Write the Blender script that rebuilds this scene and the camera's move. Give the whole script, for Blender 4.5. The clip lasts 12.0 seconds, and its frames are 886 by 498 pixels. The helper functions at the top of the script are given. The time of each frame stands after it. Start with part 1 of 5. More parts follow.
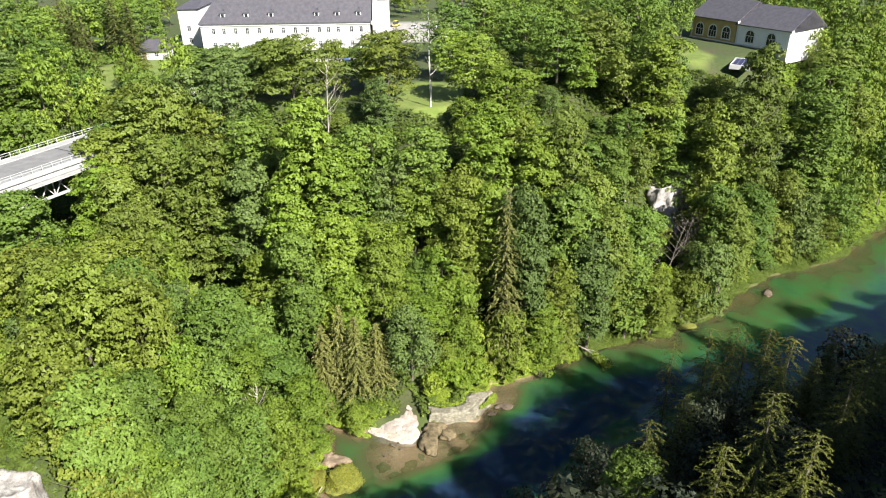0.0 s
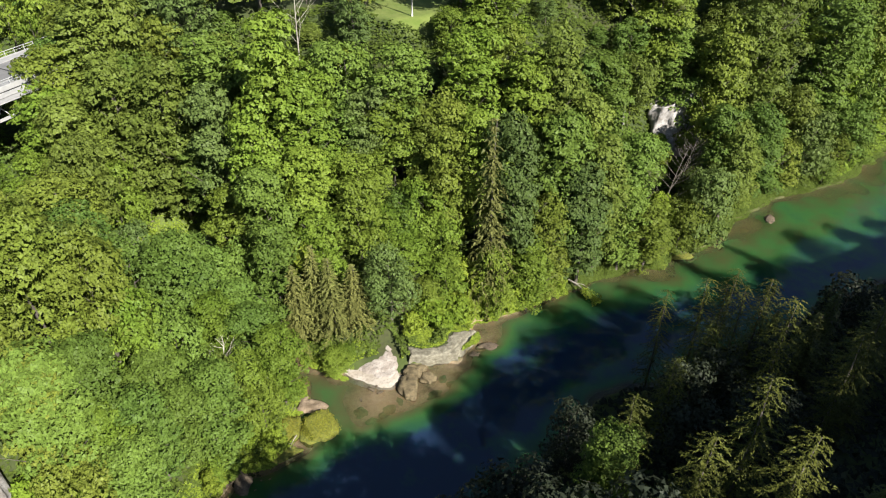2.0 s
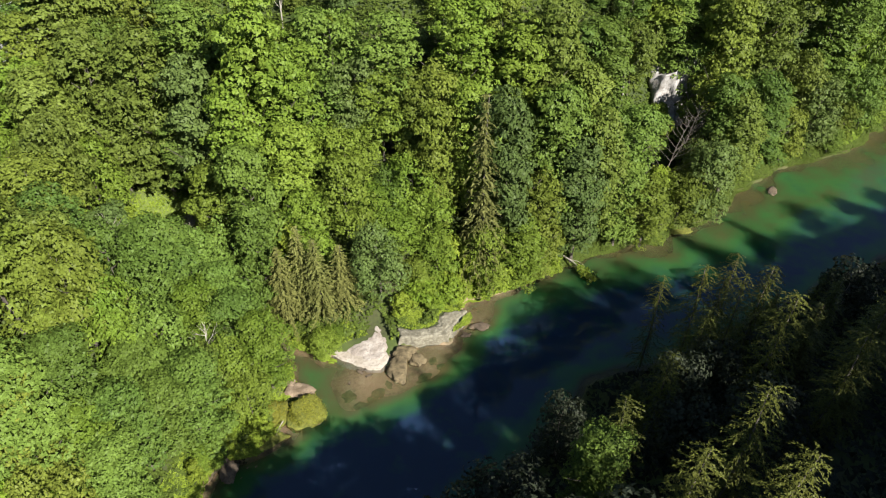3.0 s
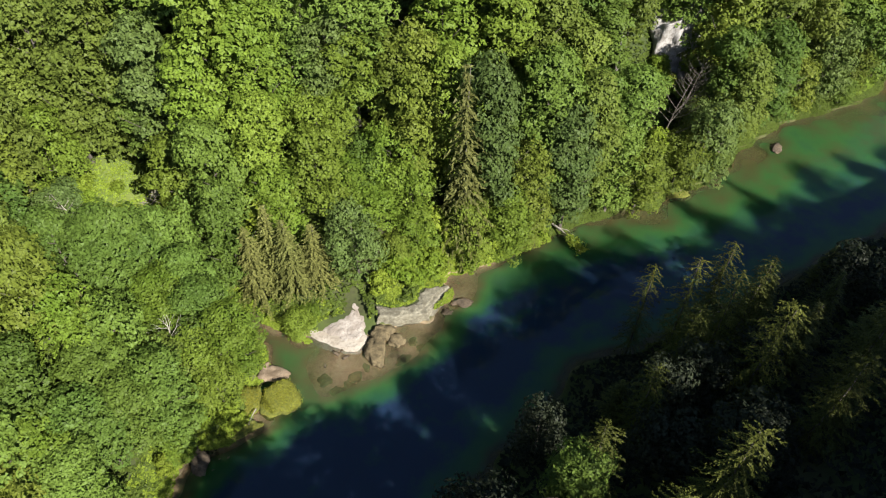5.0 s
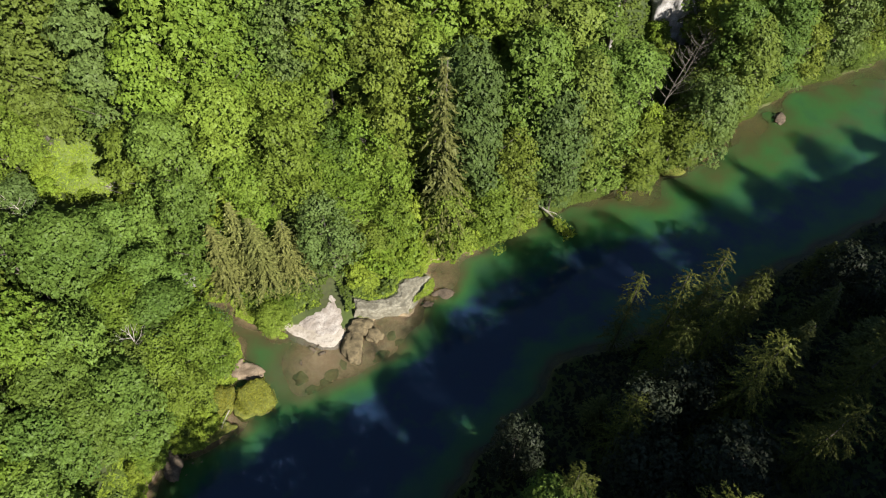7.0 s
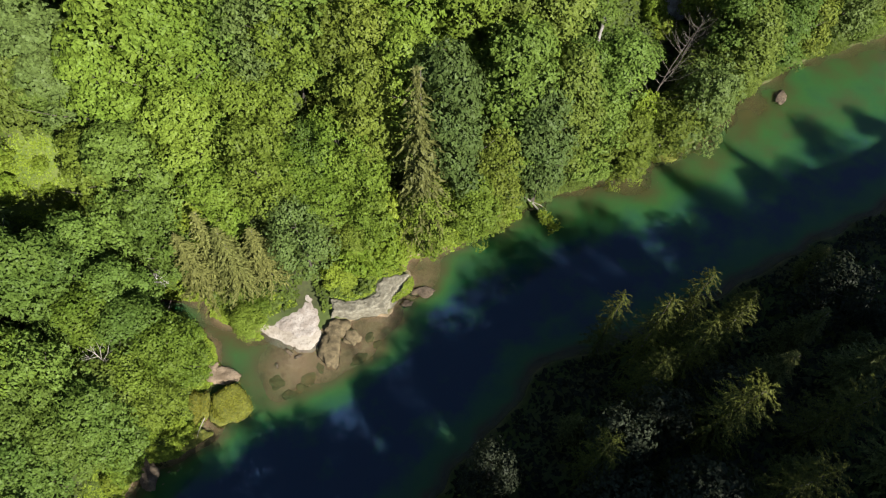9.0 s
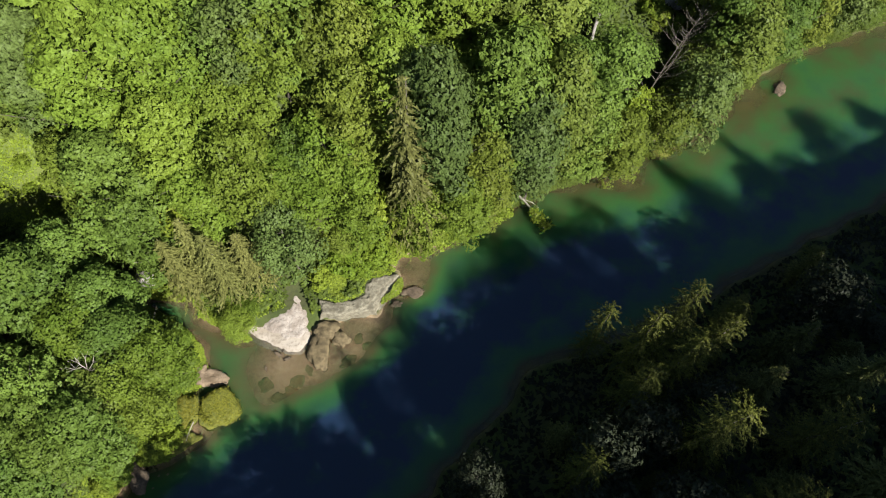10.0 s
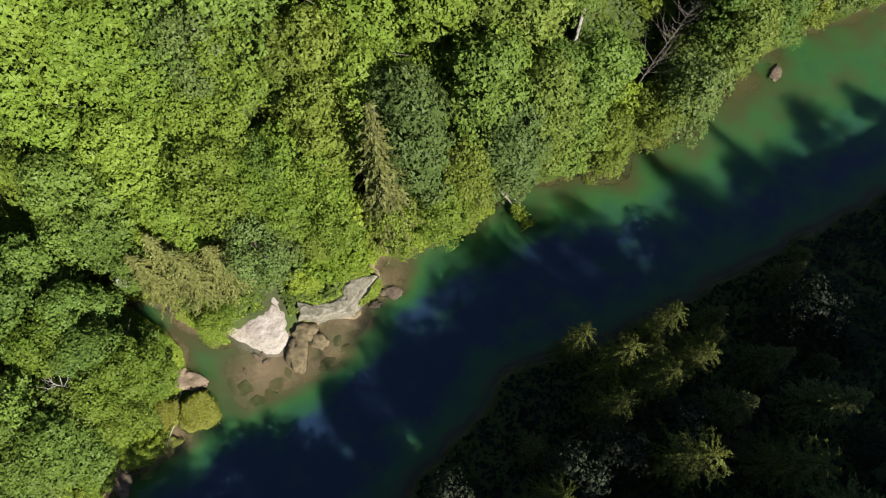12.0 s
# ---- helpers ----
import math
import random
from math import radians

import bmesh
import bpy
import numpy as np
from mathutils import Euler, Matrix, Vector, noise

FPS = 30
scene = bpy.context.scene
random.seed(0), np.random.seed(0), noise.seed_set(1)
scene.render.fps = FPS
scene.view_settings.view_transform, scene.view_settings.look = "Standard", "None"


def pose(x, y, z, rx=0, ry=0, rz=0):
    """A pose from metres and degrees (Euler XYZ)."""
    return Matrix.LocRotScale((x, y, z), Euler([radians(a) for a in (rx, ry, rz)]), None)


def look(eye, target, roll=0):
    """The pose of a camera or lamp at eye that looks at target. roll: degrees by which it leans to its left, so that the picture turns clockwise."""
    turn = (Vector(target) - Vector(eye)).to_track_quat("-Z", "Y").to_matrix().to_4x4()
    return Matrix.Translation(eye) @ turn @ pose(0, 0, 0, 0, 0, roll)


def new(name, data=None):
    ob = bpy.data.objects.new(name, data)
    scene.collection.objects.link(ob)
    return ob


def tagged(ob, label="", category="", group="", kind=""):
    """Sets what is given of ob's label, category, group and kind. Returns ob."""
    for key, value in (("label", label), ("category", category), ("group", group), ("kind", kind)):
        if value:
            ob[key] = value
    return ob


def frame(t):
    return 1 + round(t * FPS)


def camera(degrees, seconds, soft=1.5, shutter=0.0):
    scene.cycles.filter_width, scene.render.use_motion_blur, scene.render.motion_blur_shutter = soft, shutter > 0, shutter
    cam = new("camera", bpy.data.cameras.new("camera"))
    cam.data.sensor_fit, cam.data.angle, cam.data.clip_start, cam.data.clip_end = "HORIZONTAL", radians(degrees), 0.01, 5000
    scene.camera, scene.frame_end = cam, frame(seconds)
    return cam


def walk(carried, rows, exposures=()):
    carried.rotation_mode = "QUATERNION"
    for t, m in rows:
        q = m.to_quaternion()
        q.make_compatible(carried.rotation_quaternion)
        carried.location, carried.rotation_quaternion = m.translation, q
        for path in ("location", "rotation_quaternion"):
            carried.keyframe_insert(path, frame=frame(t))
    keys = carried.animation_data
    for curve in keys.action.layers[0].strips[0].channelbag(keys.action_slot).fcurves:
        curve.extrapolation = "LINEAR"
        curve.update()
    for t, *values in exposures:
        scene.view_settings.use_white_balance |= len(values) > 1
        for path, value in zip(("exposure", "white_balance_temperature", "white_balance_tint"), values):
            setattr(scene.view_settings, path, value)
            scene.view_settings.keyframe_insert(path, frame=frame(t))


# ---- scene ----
cam = camera(66.3, 12.0, soft=1.1)
# seconds, x, y, z, pitch, roll, yaw
ROWS = [
    (0.0, -0.00, 0.00, 88.39, -27.04, -0.98, -0.09),
    (0.5, 0.85, 3.08, 89.03, -29.56, -0.96, -0.09),
    (1.0, 1.70, 6.18, 89.69, -31.96, -0.94, -0.08),
    (1.5, 2.55, 9.30, 90.37, -34.26, -0.92, -0.07),
    (2.0, 3.39, 12.43, 91.08, -36.45, -0.90, -0.07),
    (2.5, 4.24, 15.58, 91.82, -38.56, -0.88, -0.06),
    (3.0, 5.08, 18.74, 92.57, -40.59, -0.87, -0.05),
    (5.0, 8.44, 31.47, 95.74, -48.07, -0.81, -0.02),
    (5.5, 9.28, 34.65, 96.56, -49.82, -0.80, -0.01),
    (6.0, 10.12, 37.84, 97.39, -51.53, -0.79, 0.00),
    (6.5, 10.96, 41.02, 98.22, -53.22, -0.78, 0.01),
    (7.0, 11.80, 44.20, 99.05, -54.88, -0.77, 0.02),
    (9.0, 15.17, 56.80, 102.37, -61.38, -0.73, 0.06),
    (9.5, 16.01, 59.92, 103.19, -62.99, -0.73, 0.07),
    (10.0, 16.86, 63.01, 104.00, -64.59, -0.72, 0.09),
    (10.5, 17.70, 66.08, 104.79, -66.19, -0.72, 0.10),
    (11.0, 18.55, 69.13, 105.57, -67.79, -0.72, 0.11),
    (11.5, 19.40, 72.15, 106.33, -69.39, -0.71, 0.12),
    (12.0, 20.25, 75.14, 107.07, -70.99, -0.71, 0.14),
]
walk(cam, [(t, pose(x, y, z, 90 + pitch, 0, yaw) @ pose(0, 0, 0, 0, 0, roll)) for t, x, y, z, pitch, roll, yaw in ROWS],
     exposures=[(0.0, 1.42), (1.5, 1.12), (3.0, 1.02), (6.0, 0.93), (12.0, 0.84)])

# ---- sky and sun ----
SUN_AZ, SUN_EL = 140.0, 38.2      # degrees clockwise from +y, and above the horizon
TO_SUN = Vector((math.sin(radians(SUN_AZ)) * math.cos(radians(SUN_EL)), math.cos(radians(SUN_AZ)) * math.cos(radians(SUN_EL)), math.sin(radians(SUN_EL))))
world = bpy.data.worlds.new("sky")
scene.world = world
world.use_nodes = True
sky = world.node_tree.nodes.new("ShaderNodeTexSky")
sky.sky_type, sky.sun_disc = "NISHITA", False
sky.sun_elevation, sky.sun_rotation, sky.altitude, sky.dust_density = radians(SUN_EL), radians(SUN_AZ), 500, 0.6
world.node_tree.links.new(sky.outputs[0], world.node_tree.nodes["Background"].inputs[0])
world.node_tree.nodes["Background"].inputs[1].default_value = 0.05
sun = new("sun", bpy.data.lights.new("sun", "SUN"))
sun.data.energy, sun.data.angle, sun.data.color = 5.0, radians(0.53), (1.0, 0.95, 0.86)
sun.matrix_world = look(TO_SUN * 400, (0, 0, 0))


# ---- materials ----
class Nodes:
    """A small builder of node materials."""

    def __init__(self, name, roughness=0.8):
        self.mat = bpy.data.materials.new(name)
        self.mat.use_nodes = True
        self.tree = self.mat.node_tree
        self.bsdf = self.tree.nodes["Principled BSDF"]
        self.bsdf.inputs["Roughness"].default_value = roughness
        self.out = self.tree.nodes["Material Output"]

    def node(self, kind, **values):
        n = self.tree.nodes.new("ShaderNode" + kind)
        for key, value in values.items():
            n.inputs[key.replace("_", " ")].default_value = value
        return n

    def link(self, a, b):
        self.tree.links.new(a, b)

    def place(self):
        return self.node("NewGeometry").outputs["Position"]

    def own(self):
        return self.node("TexCoord").outputs["Object"]

    def noise(self, scale, detail=4.0, rough=0.55, at=None, stretch=None):
        n = self.node("TexNoise", Scale=scale, Detail=detail, Roughness=rough)
        at = at or self.place()
        if stretch:
            m = self.node("Mapping", Scale=stretch)
            self.link(at, m.inputs[0])
            at = m.outputs[0]
        self.link(at, n.inputs["Vector"])
        return n.outputs["Fac"]

    def ramp(self, fac, stops):
        n = self.tree.nodes.new("ShaderNodeValToRGB")
        for i, (p, c) in enumerate(stops):
            e = n.color_ramp.elements[i] if i < 2 else n.color_ramp.elements.new(p)
            e.position, e.color = p, (c if len(c) == 4 else (*c, 1)) if isinstance(c, tuple) else (c, c, c, 1)
        self.link(fac, n.inputs[0])
        return n.outputs[0]

    def mix(self, fac, a, b, how="MIX"):
        n = self.tree.nodes.new("ShaderNodeMix")
        n.data_type, n.blend_type = "RGBA", how
        for value, slot in ((fac, n.inputs[0]), (a, n.inputs[6]), (b, n.inputs[7])):
            if isinstance(value, (int, float)):
                slot.default_value = value
            elif isinstance(value, tuple):
                slot.default_value = (*value, 1)
            else:
                self.link(value, slot)
        return n.outputs[2]

    def maths(self, how, a, b=0.0, c=0.0):
        n = self.tree.nodes.new("ShaderNodeMath")
        n.operation = how
        for value, slot in zip((a, b, c), n.inputs):
            if isinstance(value, (int, float)):
                slot.default_value = value
            else:
                self.link(value, slot)
        return n.outputs[0]

    def attribute(self, name):
        n = self.node("Attribute")
        n.attribute_name = name
        return n.outputs["Fac"]

    def colour(self, c):
        self.link(c, self.bsdf.inputs["Base Color"])
        return self

    def bump(self, fac, strength=0.4, distance=0.1):
        n = self.node("Bump", Strength=strength, Distance=distance)
        self.link(fac, n.inputs["Height"])
        self.link(n.outputs[0], self.bsdf.inputs["Normal"])
        return self


def shade(c, k):
    return tuple(v * k for v in c)


def leaf_material(name, base, accent, spread=0.2, through_light=0.09):
    """Foliage: every tree has its own tint, every spray its own tone; some light passes through."""
    n = Nodes(name, 0.5)
    tree_hue = n.node("ObjectInfo").outputs["Random"]
    spray = n.node("NewGeometry").outputs["Random Per Island"]
    tone = n.mix(n.ramp(tree_hue, [(0.15, 0.0), (0.9, 1.0)]), base, accent)
    tone = n.mix(n.ramp(n.noise(0.22, 2.0), [(0.35, 0.0), (0.7, 0.55)]), tone, accent)
    light = n.maths("MULTIPLY_ADD", spray, spread, 1.0 - spread * 0.5)
    own = n.maths("FRACT", n.maths("MULTIPLY", tree_hue, 7.31))
    light = n.maths("MULTIPLY", light, n.maths("MULTIPLY_ADD", own, 0.4, 0.8))
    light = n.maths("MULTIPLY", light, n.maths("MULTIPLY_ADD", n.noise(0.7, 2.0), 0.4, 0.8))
    # Fine dark flecks in the colour stand for shade between leaf sprays.
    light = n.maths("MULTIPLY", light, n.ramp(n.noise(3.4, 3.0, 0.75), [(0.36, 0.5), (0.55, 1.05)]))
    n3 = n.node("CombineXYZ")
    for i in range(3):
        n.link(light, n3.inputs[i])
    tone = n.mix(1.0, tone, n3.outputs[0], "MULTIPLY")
    n.colour(tone)
    n.bsdf.inputs["Specular IOR Level"].default_value = 0.1
    glow = n.node("BsdfTranslucent")
    n.link(n.mix(1.0, tone, (1.0, 1.0, 0.35), "MULTIPLY"), glow.inputs["Color"])
    both = n.node("MixShader", Fac=through_light)
    n.link(n.bsdf.outputs[0], both.inputs[1])
    n.link(glow.outputs[0], both.inputs[2])
    n.link(both.outputs[0], n.out.inputs[0])
    return n.mat


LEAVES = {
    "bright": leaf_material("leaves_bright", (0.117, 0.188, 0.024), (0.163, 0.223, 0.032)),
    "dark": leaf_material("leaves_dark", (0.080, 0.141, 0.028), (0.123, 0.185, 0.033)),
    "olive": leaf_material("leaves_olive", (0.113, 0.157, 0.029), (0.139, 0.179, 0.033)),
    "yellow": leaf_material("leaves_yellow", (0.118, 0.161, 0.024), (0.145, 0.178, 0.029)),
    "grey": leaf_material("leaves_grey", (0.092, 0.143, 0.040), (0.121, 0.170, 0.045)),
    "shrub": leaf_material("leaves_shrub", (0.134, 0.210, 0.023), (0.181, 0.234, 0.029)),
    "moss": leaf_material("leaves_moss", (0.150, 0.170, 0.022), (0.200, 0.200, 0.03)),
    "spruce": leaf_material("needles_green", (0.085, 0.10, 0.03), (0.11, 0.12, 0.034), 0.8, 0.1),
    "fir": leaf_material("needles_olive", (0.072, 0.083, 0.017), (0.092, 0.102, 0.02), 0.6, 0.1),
    # Darkened, bluish leaf tone: near-bank shade put into the colour.
    "bank_shade": leaf_material("leaves_bank_shade", (0.026, 0.033, 0.021), (0.034, 0.042, 0.025), 0.6, 0.05),
    # Leaf colour darkened to put shade into the gaps between crowns.
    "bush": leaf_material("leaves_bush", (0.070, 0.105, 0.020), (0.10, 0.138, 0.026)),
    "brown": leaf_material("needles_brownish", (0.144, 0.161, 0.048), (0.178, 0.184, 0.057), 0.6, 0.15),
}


def bark_material(name, dark, pale, scale=3.0):
    n = Nodes(name, 0.85)
    grain = n.noise(scale, 5.0, 0.65, n.own(), (1, 1, 0.25))
    return n.colour(n.ramp(grain, [(0.35, dark), (0.62, pale)])).bump(grain, 0.6, 0.05).mat


BARK = bark_material("bark", (0.05, 0.042, 0.034), (0.15, 0.13, 0.11))
BIRCH_BARK = bark_material("birch_bark", (0.28, 0.27, 0.25), (0.78, 0.76, 0.72), 2.0)
DEAD_BARK = bark_material("weathered_wood", (0.20, 0.18, 0.15), (0.42, 0.39, 0.34))


def ground_material():
    n = Nodes("ground", 0.95)
    wide, fine = n.noise(0.09, 4.0), n.noise(1.7, 6.0, 0.65)
    floor = n.mix(n.ramp(fine, [(0.3, 0.0), (0.7, 1.0)]), (0.028, 0.042, 0.012), (0.06, 0.085, 0.018))
    floor = n.mix(n.ramp(wide, [(0.5, 0.0), (0.7, 0.6)]), floor, (0.07, 0.055, 0.032))
    meadow = n.mix(n.ramp(n.noise(0.35, 5.0), [(0.35, 0.0), (0.65, 1.0)]), (0.11, 0.16, 0.026), (0.17, 0.205, 0.05))
    meadow = n.mix(n.ramp(fine, [(0.4, 0.0), (0.75, 0.5)]), meadow, (0.085, 0.14, 0.02))
    sand = n.mix(n.ramp(fine, [(0.35, 0.0), (0.65, 1.0)]), (0.36, 0.255, 0.16), (0.46, 0.345, 0.235))
    sand = n.mix(n.ramp(n.noise(0.45, 4.0), [(0.55, 0.0), (0.66, 0.45)]), sand, (0.10, 0.075, 0.035))
    paved = n.mix(n.ramp(n.noise(0.6, 6.0), [(0.3, 0.0), (0.7, 1.0)]), (0.24, 0.23, 0.215), (0.36, 0.345, 0.32))
    c = n.mix(n.attribute("meadow"), floor, meadow)
    c = n.mix(n.attribute("paved"), c, paved)
    c = n.mix(n.attribute("sand"), c, sand)
    return n.colour(c).bump(fine, 0.6, 0.15).mat


def water_material():
    """Clear river water: the bed shows through where it is shallow, deeper water is green, then navy as in shade."""
    n = Nodes("river_water", 0.05)
    depth = n.attribute("depth")
    cloud = n.noise(0.13, 4.0, 0.6)
    d = n.maths("MULTIPLY_ADD", n.maths("SUBTRACT", cloud, 0.5), 0.6, depth)
    # The navy stop puts the blue of shaded, sky-lit water into the colour.
    c = n.ramp(d, [(0.0, (0.095, 0.076, 0.03)), (0.2, (0.056, 0.062, 0.022)), (0.4, (0.03, 0.1, 0.028)), (0.58, (0.019, 0.072, 0.036)), (0.72, (0.013, 0.029, 0.064))])
    n.colour(c)
    n.link(n.ramp(depth, [(0.0, 0.3), (0.07, 0.52), (0.3, 0.82), (0.65, 1.0)]), n.bsdf.inputs["Alpha"])
    n.bsdf.subsurface_method = "BURLEY"
    n.bsdf.inputs["Subsurface Weight"].default_value = 1.0
    n.bsdf.inputs["Subsurface Radius"].default_value = (0.5, 1.0, 0.9)
    n.bsdf.inputs["Subsurface Scale"].default_value = 1.6
    n.bsdf.inputs["IOR"].default_value = 1.33
    n.bsdf.inputs["Specular IOR Level"].default_value = 1.0
    waves = n.noise(1.1, 3.0, 0.5)
    return n.bump(waves, 0.06, 0.05).mat


def rock_material(name, pale, dark, moss=0.0, scale=0.8, bands=False):
    n = Nodes(name, 0.9)
    wide, fine = n.noise(scale, 6.0, 0.6), n.noise(scale * 6, 5.0, 0.65)
    c = n.mix(n.ramp(wide, [(0.38, 0.0), (0.62, 1.0)]), pale, dark)
    c = n.mix(n.ramp(fine, [(0.5, 0.0), (0.68, 0.7)]), c, shade(dark, 0.55))
    if bands:
        layers = n.noise(2.2, 4.0, 0.6, None, (0.25, 0.25, 3.0))
        c = n.mix(n.ramp(layers, [(0.5, 0.0), (0.58, 0.55)]), c, shade(dark, 0.6))
    if moss:
        up = n.node("SeparateXYZ")
        n.link(n.node("NewGeometry").outputs["Normal"], up.inputs[0])
        cover = n.maths("MULTIPLY_ADD", n.noise(0.9, 5.0), 0.9, n.maths("MULTIPLY", up.outputs[2], 0.7))
        green = n.mix(n.ramp(n.noise(2.6, 5.0), [(0.35, 0.0), (0.65, 1.0)]), (0.085, 0.10, 0.014), (0.185, 0.19, 0.03))
        c = n.mix(n.ramp(cover, [(1.02 - moss * 0.5, 0.0), (1.14 - moss * 0.5, 1.0)]), c, green)
    return n.colour(c).bump(fine, 0.7, 0.12).mat


def plain(name, a, b, roughness=0.8, scale=1.2, metal=0.0):
    n = Nodes(name, roughness)
    n.bsdf.inputs["Metallic"].default_value = metal
    f = n.noise(scale, 6.0, 0.6)
    return n.colour(n.ramp(f, [(0.32, a), (0.68, b)])).bump(n.noise(scale * 9, 4.0), 0.15, 0.02).mat


GROUND, WATER = ground_material(), water_material()
WHITE_ROCK = rock_material("limestone", (0.43, 0.415, 0.40), (0.22, 0.20, 0.18), 0.0, 0.7)
PALE_ROCK = rock_material("pale_rock", (0.43, 0.385, 0.345), (0.27, 0.23, 0.195), 0.0, 0.6)
GRAVEL_ROCK = rock_material("conglomerate", (0.31, 0.29, 0.222), (0.18, 0.163, 0.118), 0.0, 1.5, True)
MOSS_ROCK = rock_material("mossy_rock", (0.22, 0.18, 0.12), (0.12, 0.095, 0.06), 1.5, 0.9)
WET_ROCK = rock_material("damp_rock", (0.21, 0.165, 0.09), (0.10, 0.078, 0.042), -0.16, 1.3)
BROWN_ROCK = rock_material("brown_river_rock", (0.17, 0.13, 0.09), (0.07, 0.052, 0.035), 0.0, 0.9)
BARE_ROCK = rock_material("bare_brown_rock", (0.30, 0.23, 0.16), (0.17, 0.125, 0.08), 0.0, 0.9)
BEACH_SAND = rock_material("beach_sand", (0.48, 0.43, 0.37), (0.36, 0.31, 0.25), 0.0, 0.35)
BED_ROCK = rock_material("algae_rock", (0.20, 0.20, 0.09), (0.12, 0.13, 0.055), 0.0, 0.9)
WHITE_WALL = plain("white_render", (0.50, 0.48, 0.485), (0.57, 0.55, 0.555), 0.85, 0.4)
# White render again, lifted in colour because the hall front falls in shade.
LIFTED_WALL = plain("lifted_white_render", (0.68, 0.66, 0.665), (0.76, 0.74, 0.745), 0.85, 0.4)
OCHRE_WALL = plain("ochre_render", (0.34, 0.24, 0.10), (0.44, 0.32, 0.15), 0.85, 0.5)
STONE = plain("stone_base", (0.34, 0.32, 0.29), (0.48, 0.46, 0.42), 0.85, 1.3)
SLATE = plain("slate_roof", (0.06, 0.057, 0.07), (0.095, 0.09, 0.105), 0.6, 0.9)
TRIM = plain("white_trim", (0.56, 0.555, 0.55), (0.64, 0.635, 0.63), 0.6, 1.5)
CONCRETE = plain("concrete", (0.27, 0.27, 0.27), (0.37, 0.365, 0.36), 0.85, 0.7)
ASPHALT = plain("pale_asphalt", (0.15, 0.148, 0.15), (0.21, 0.208, 0.21), 0.9, 0.6)
STEEL = plain("grey_steel", (0.34, 0.345, 0.345), (0.44, 0.445, 0.44), 0.5, 1.5)
DARK_JOINT = plain("dark_joint", (0.03, 0.03, 0.03), (0.05, 0.05, 0.05), 0.9)
WOOD = plain("brown_wood", (0.11, 0.07, 0.04), (0.19, 0.13, 0.08), 0.8, 2.0)
RUBBER = plain("black_rubber", (0.015, 0.015, 0.015), (0.03, 0.03, 0.03), 0.8)
BLUE_COVER = plain("navy_cover", (0.014, 0.018, 0.055), (0.03, 0.035, 0.09), 0.6, 2.0)
PAINTS = [plain("car_paint_" + k, c, shade(c, 1.15), 0.3, 0.5) for k, c in
          (("white", (0.7, 0.7, 0.7)), ("yellow", (0.65, 0.5, 0.08)), ("silver", (0.42, 0.43, 0.45)), ("blue", (0.05, 0.09, 0.22)), ("black", (0.03, 0.03, 0.035)))]


def glass_material():
    n = Nodes("window_glass", 0.06)
    n.colour(n.ramp(n.noise(0.8), [(0.3, (0.02, 0.025, 0.03)), (0.7, (0.05, 0.055, 0.06))]))
    n.bsdf.inputs["Specular IOR Level"].default_value = 0.8
    return n.mat


GLASS = glass_material()

# ---- the lie of the land ----
FAR_SHORE = [(-75, -90), (-58, -30), (-46, 20), (-37, 48), (-33, 62), (-30.9, 73), (-29.8, 76.1), (-28.6, 78.3), (-25.1, 79.6), (-21.6, 81.2), (-21.8, 83.5),
             (-22.6, 87), (-22, 89.6), (-21.4, 91.7), (-21.3, 93.1), (-21.7, 95.4), (-23.5, 96.9), (-25, 97.8), (-28.5, 99.3), (-32.5, 102.3), (-34, 106), (-30.8, 104.6), (-27.3, 103.9),
             (-24.6, 103.2), (-23.1, 100.6), (-20.7, 99.6), (-18.3, 98.8), (-15.6, 97), (-14.4, 98.8), (-12.1, 98.2), (-10, 97.2), (-8.1, 96.6), (-5.6, 97), (-3.1, 99.7), (-0.1, 99.8),
             (2.6, 100.4), (6.1, 100.7), (7.1, 102.7), (9.1, 105.5), (9.7, 107.3), (8.2, 109), (9.8, 111.2), (12.2, 112), (14.6, 112.6), (17.5, 113.7)]
FAR_SHORE += [(24, 117.8), (32, 122.3), (41, 126), (50, 127.6), (54, 131), (57, 132), (62, 134.5), (67.5, 139.7), (71, 143.5), (73.7, 146), (81, 150.3), (83.4, 153.6),
              (88, 155.2), (97, 158.2), (106.5, 162), (134, 184), (175, 215), (260, 260), (420, 300)]
NEAR_SHORE = [(-30, -90), (-18, -30), (-9, 20), (-3, 45), (3, 60), (13, 71), (16, 75.5), (27, 86), (29, 90.5), (33, 92.5), (40.5, 94), (56, 101),
              (81.5, 113.8), (95, 120.5), (134, 136), (180, 165), (270, 205), (430, 245)]
CREEK = [(-30, 105), (-36, 112), (-47, 120), (-62, 124), (-80, 127), (-105, 124), (-160, 110), (-300, 100)]
PLATEAU = 47.0


def line_distance(x, y, line):
    """Distance to a polyline and the run along it at the nearest place."""
    best, run, done = np.full(x.shape, 1e9), np.zeros(x.shape), 0.0
    for (ax, ay), (bx, by) in zip(line, line[1:]):
        dx, dy = bx - ax, by - ay
        n = math.hypot(dx, dy)
        k = np.clip(((x - ax) * dx + (y - ay) * dy) / (n * n), 0, 1)
        d = np.hypot(x - ax - k * dx, y - ay - k * dy)
        run = np.where(d < best, done + k * n, run)
        best, done = np.minimum(best, d), done + n
    return best, run


def in_polygon(x, y, ring):
    inside = np.zeros(x.shape, bool)
    for (ax, ay), (bx, by) in zip(ring, ring[1:] + ring[:1]):
        if ay != by:
            inside ^= ((ay > y) != (by > y)) & (x < (bx - ax) * (y - ay) / (by - ay) + ax)
    return inside


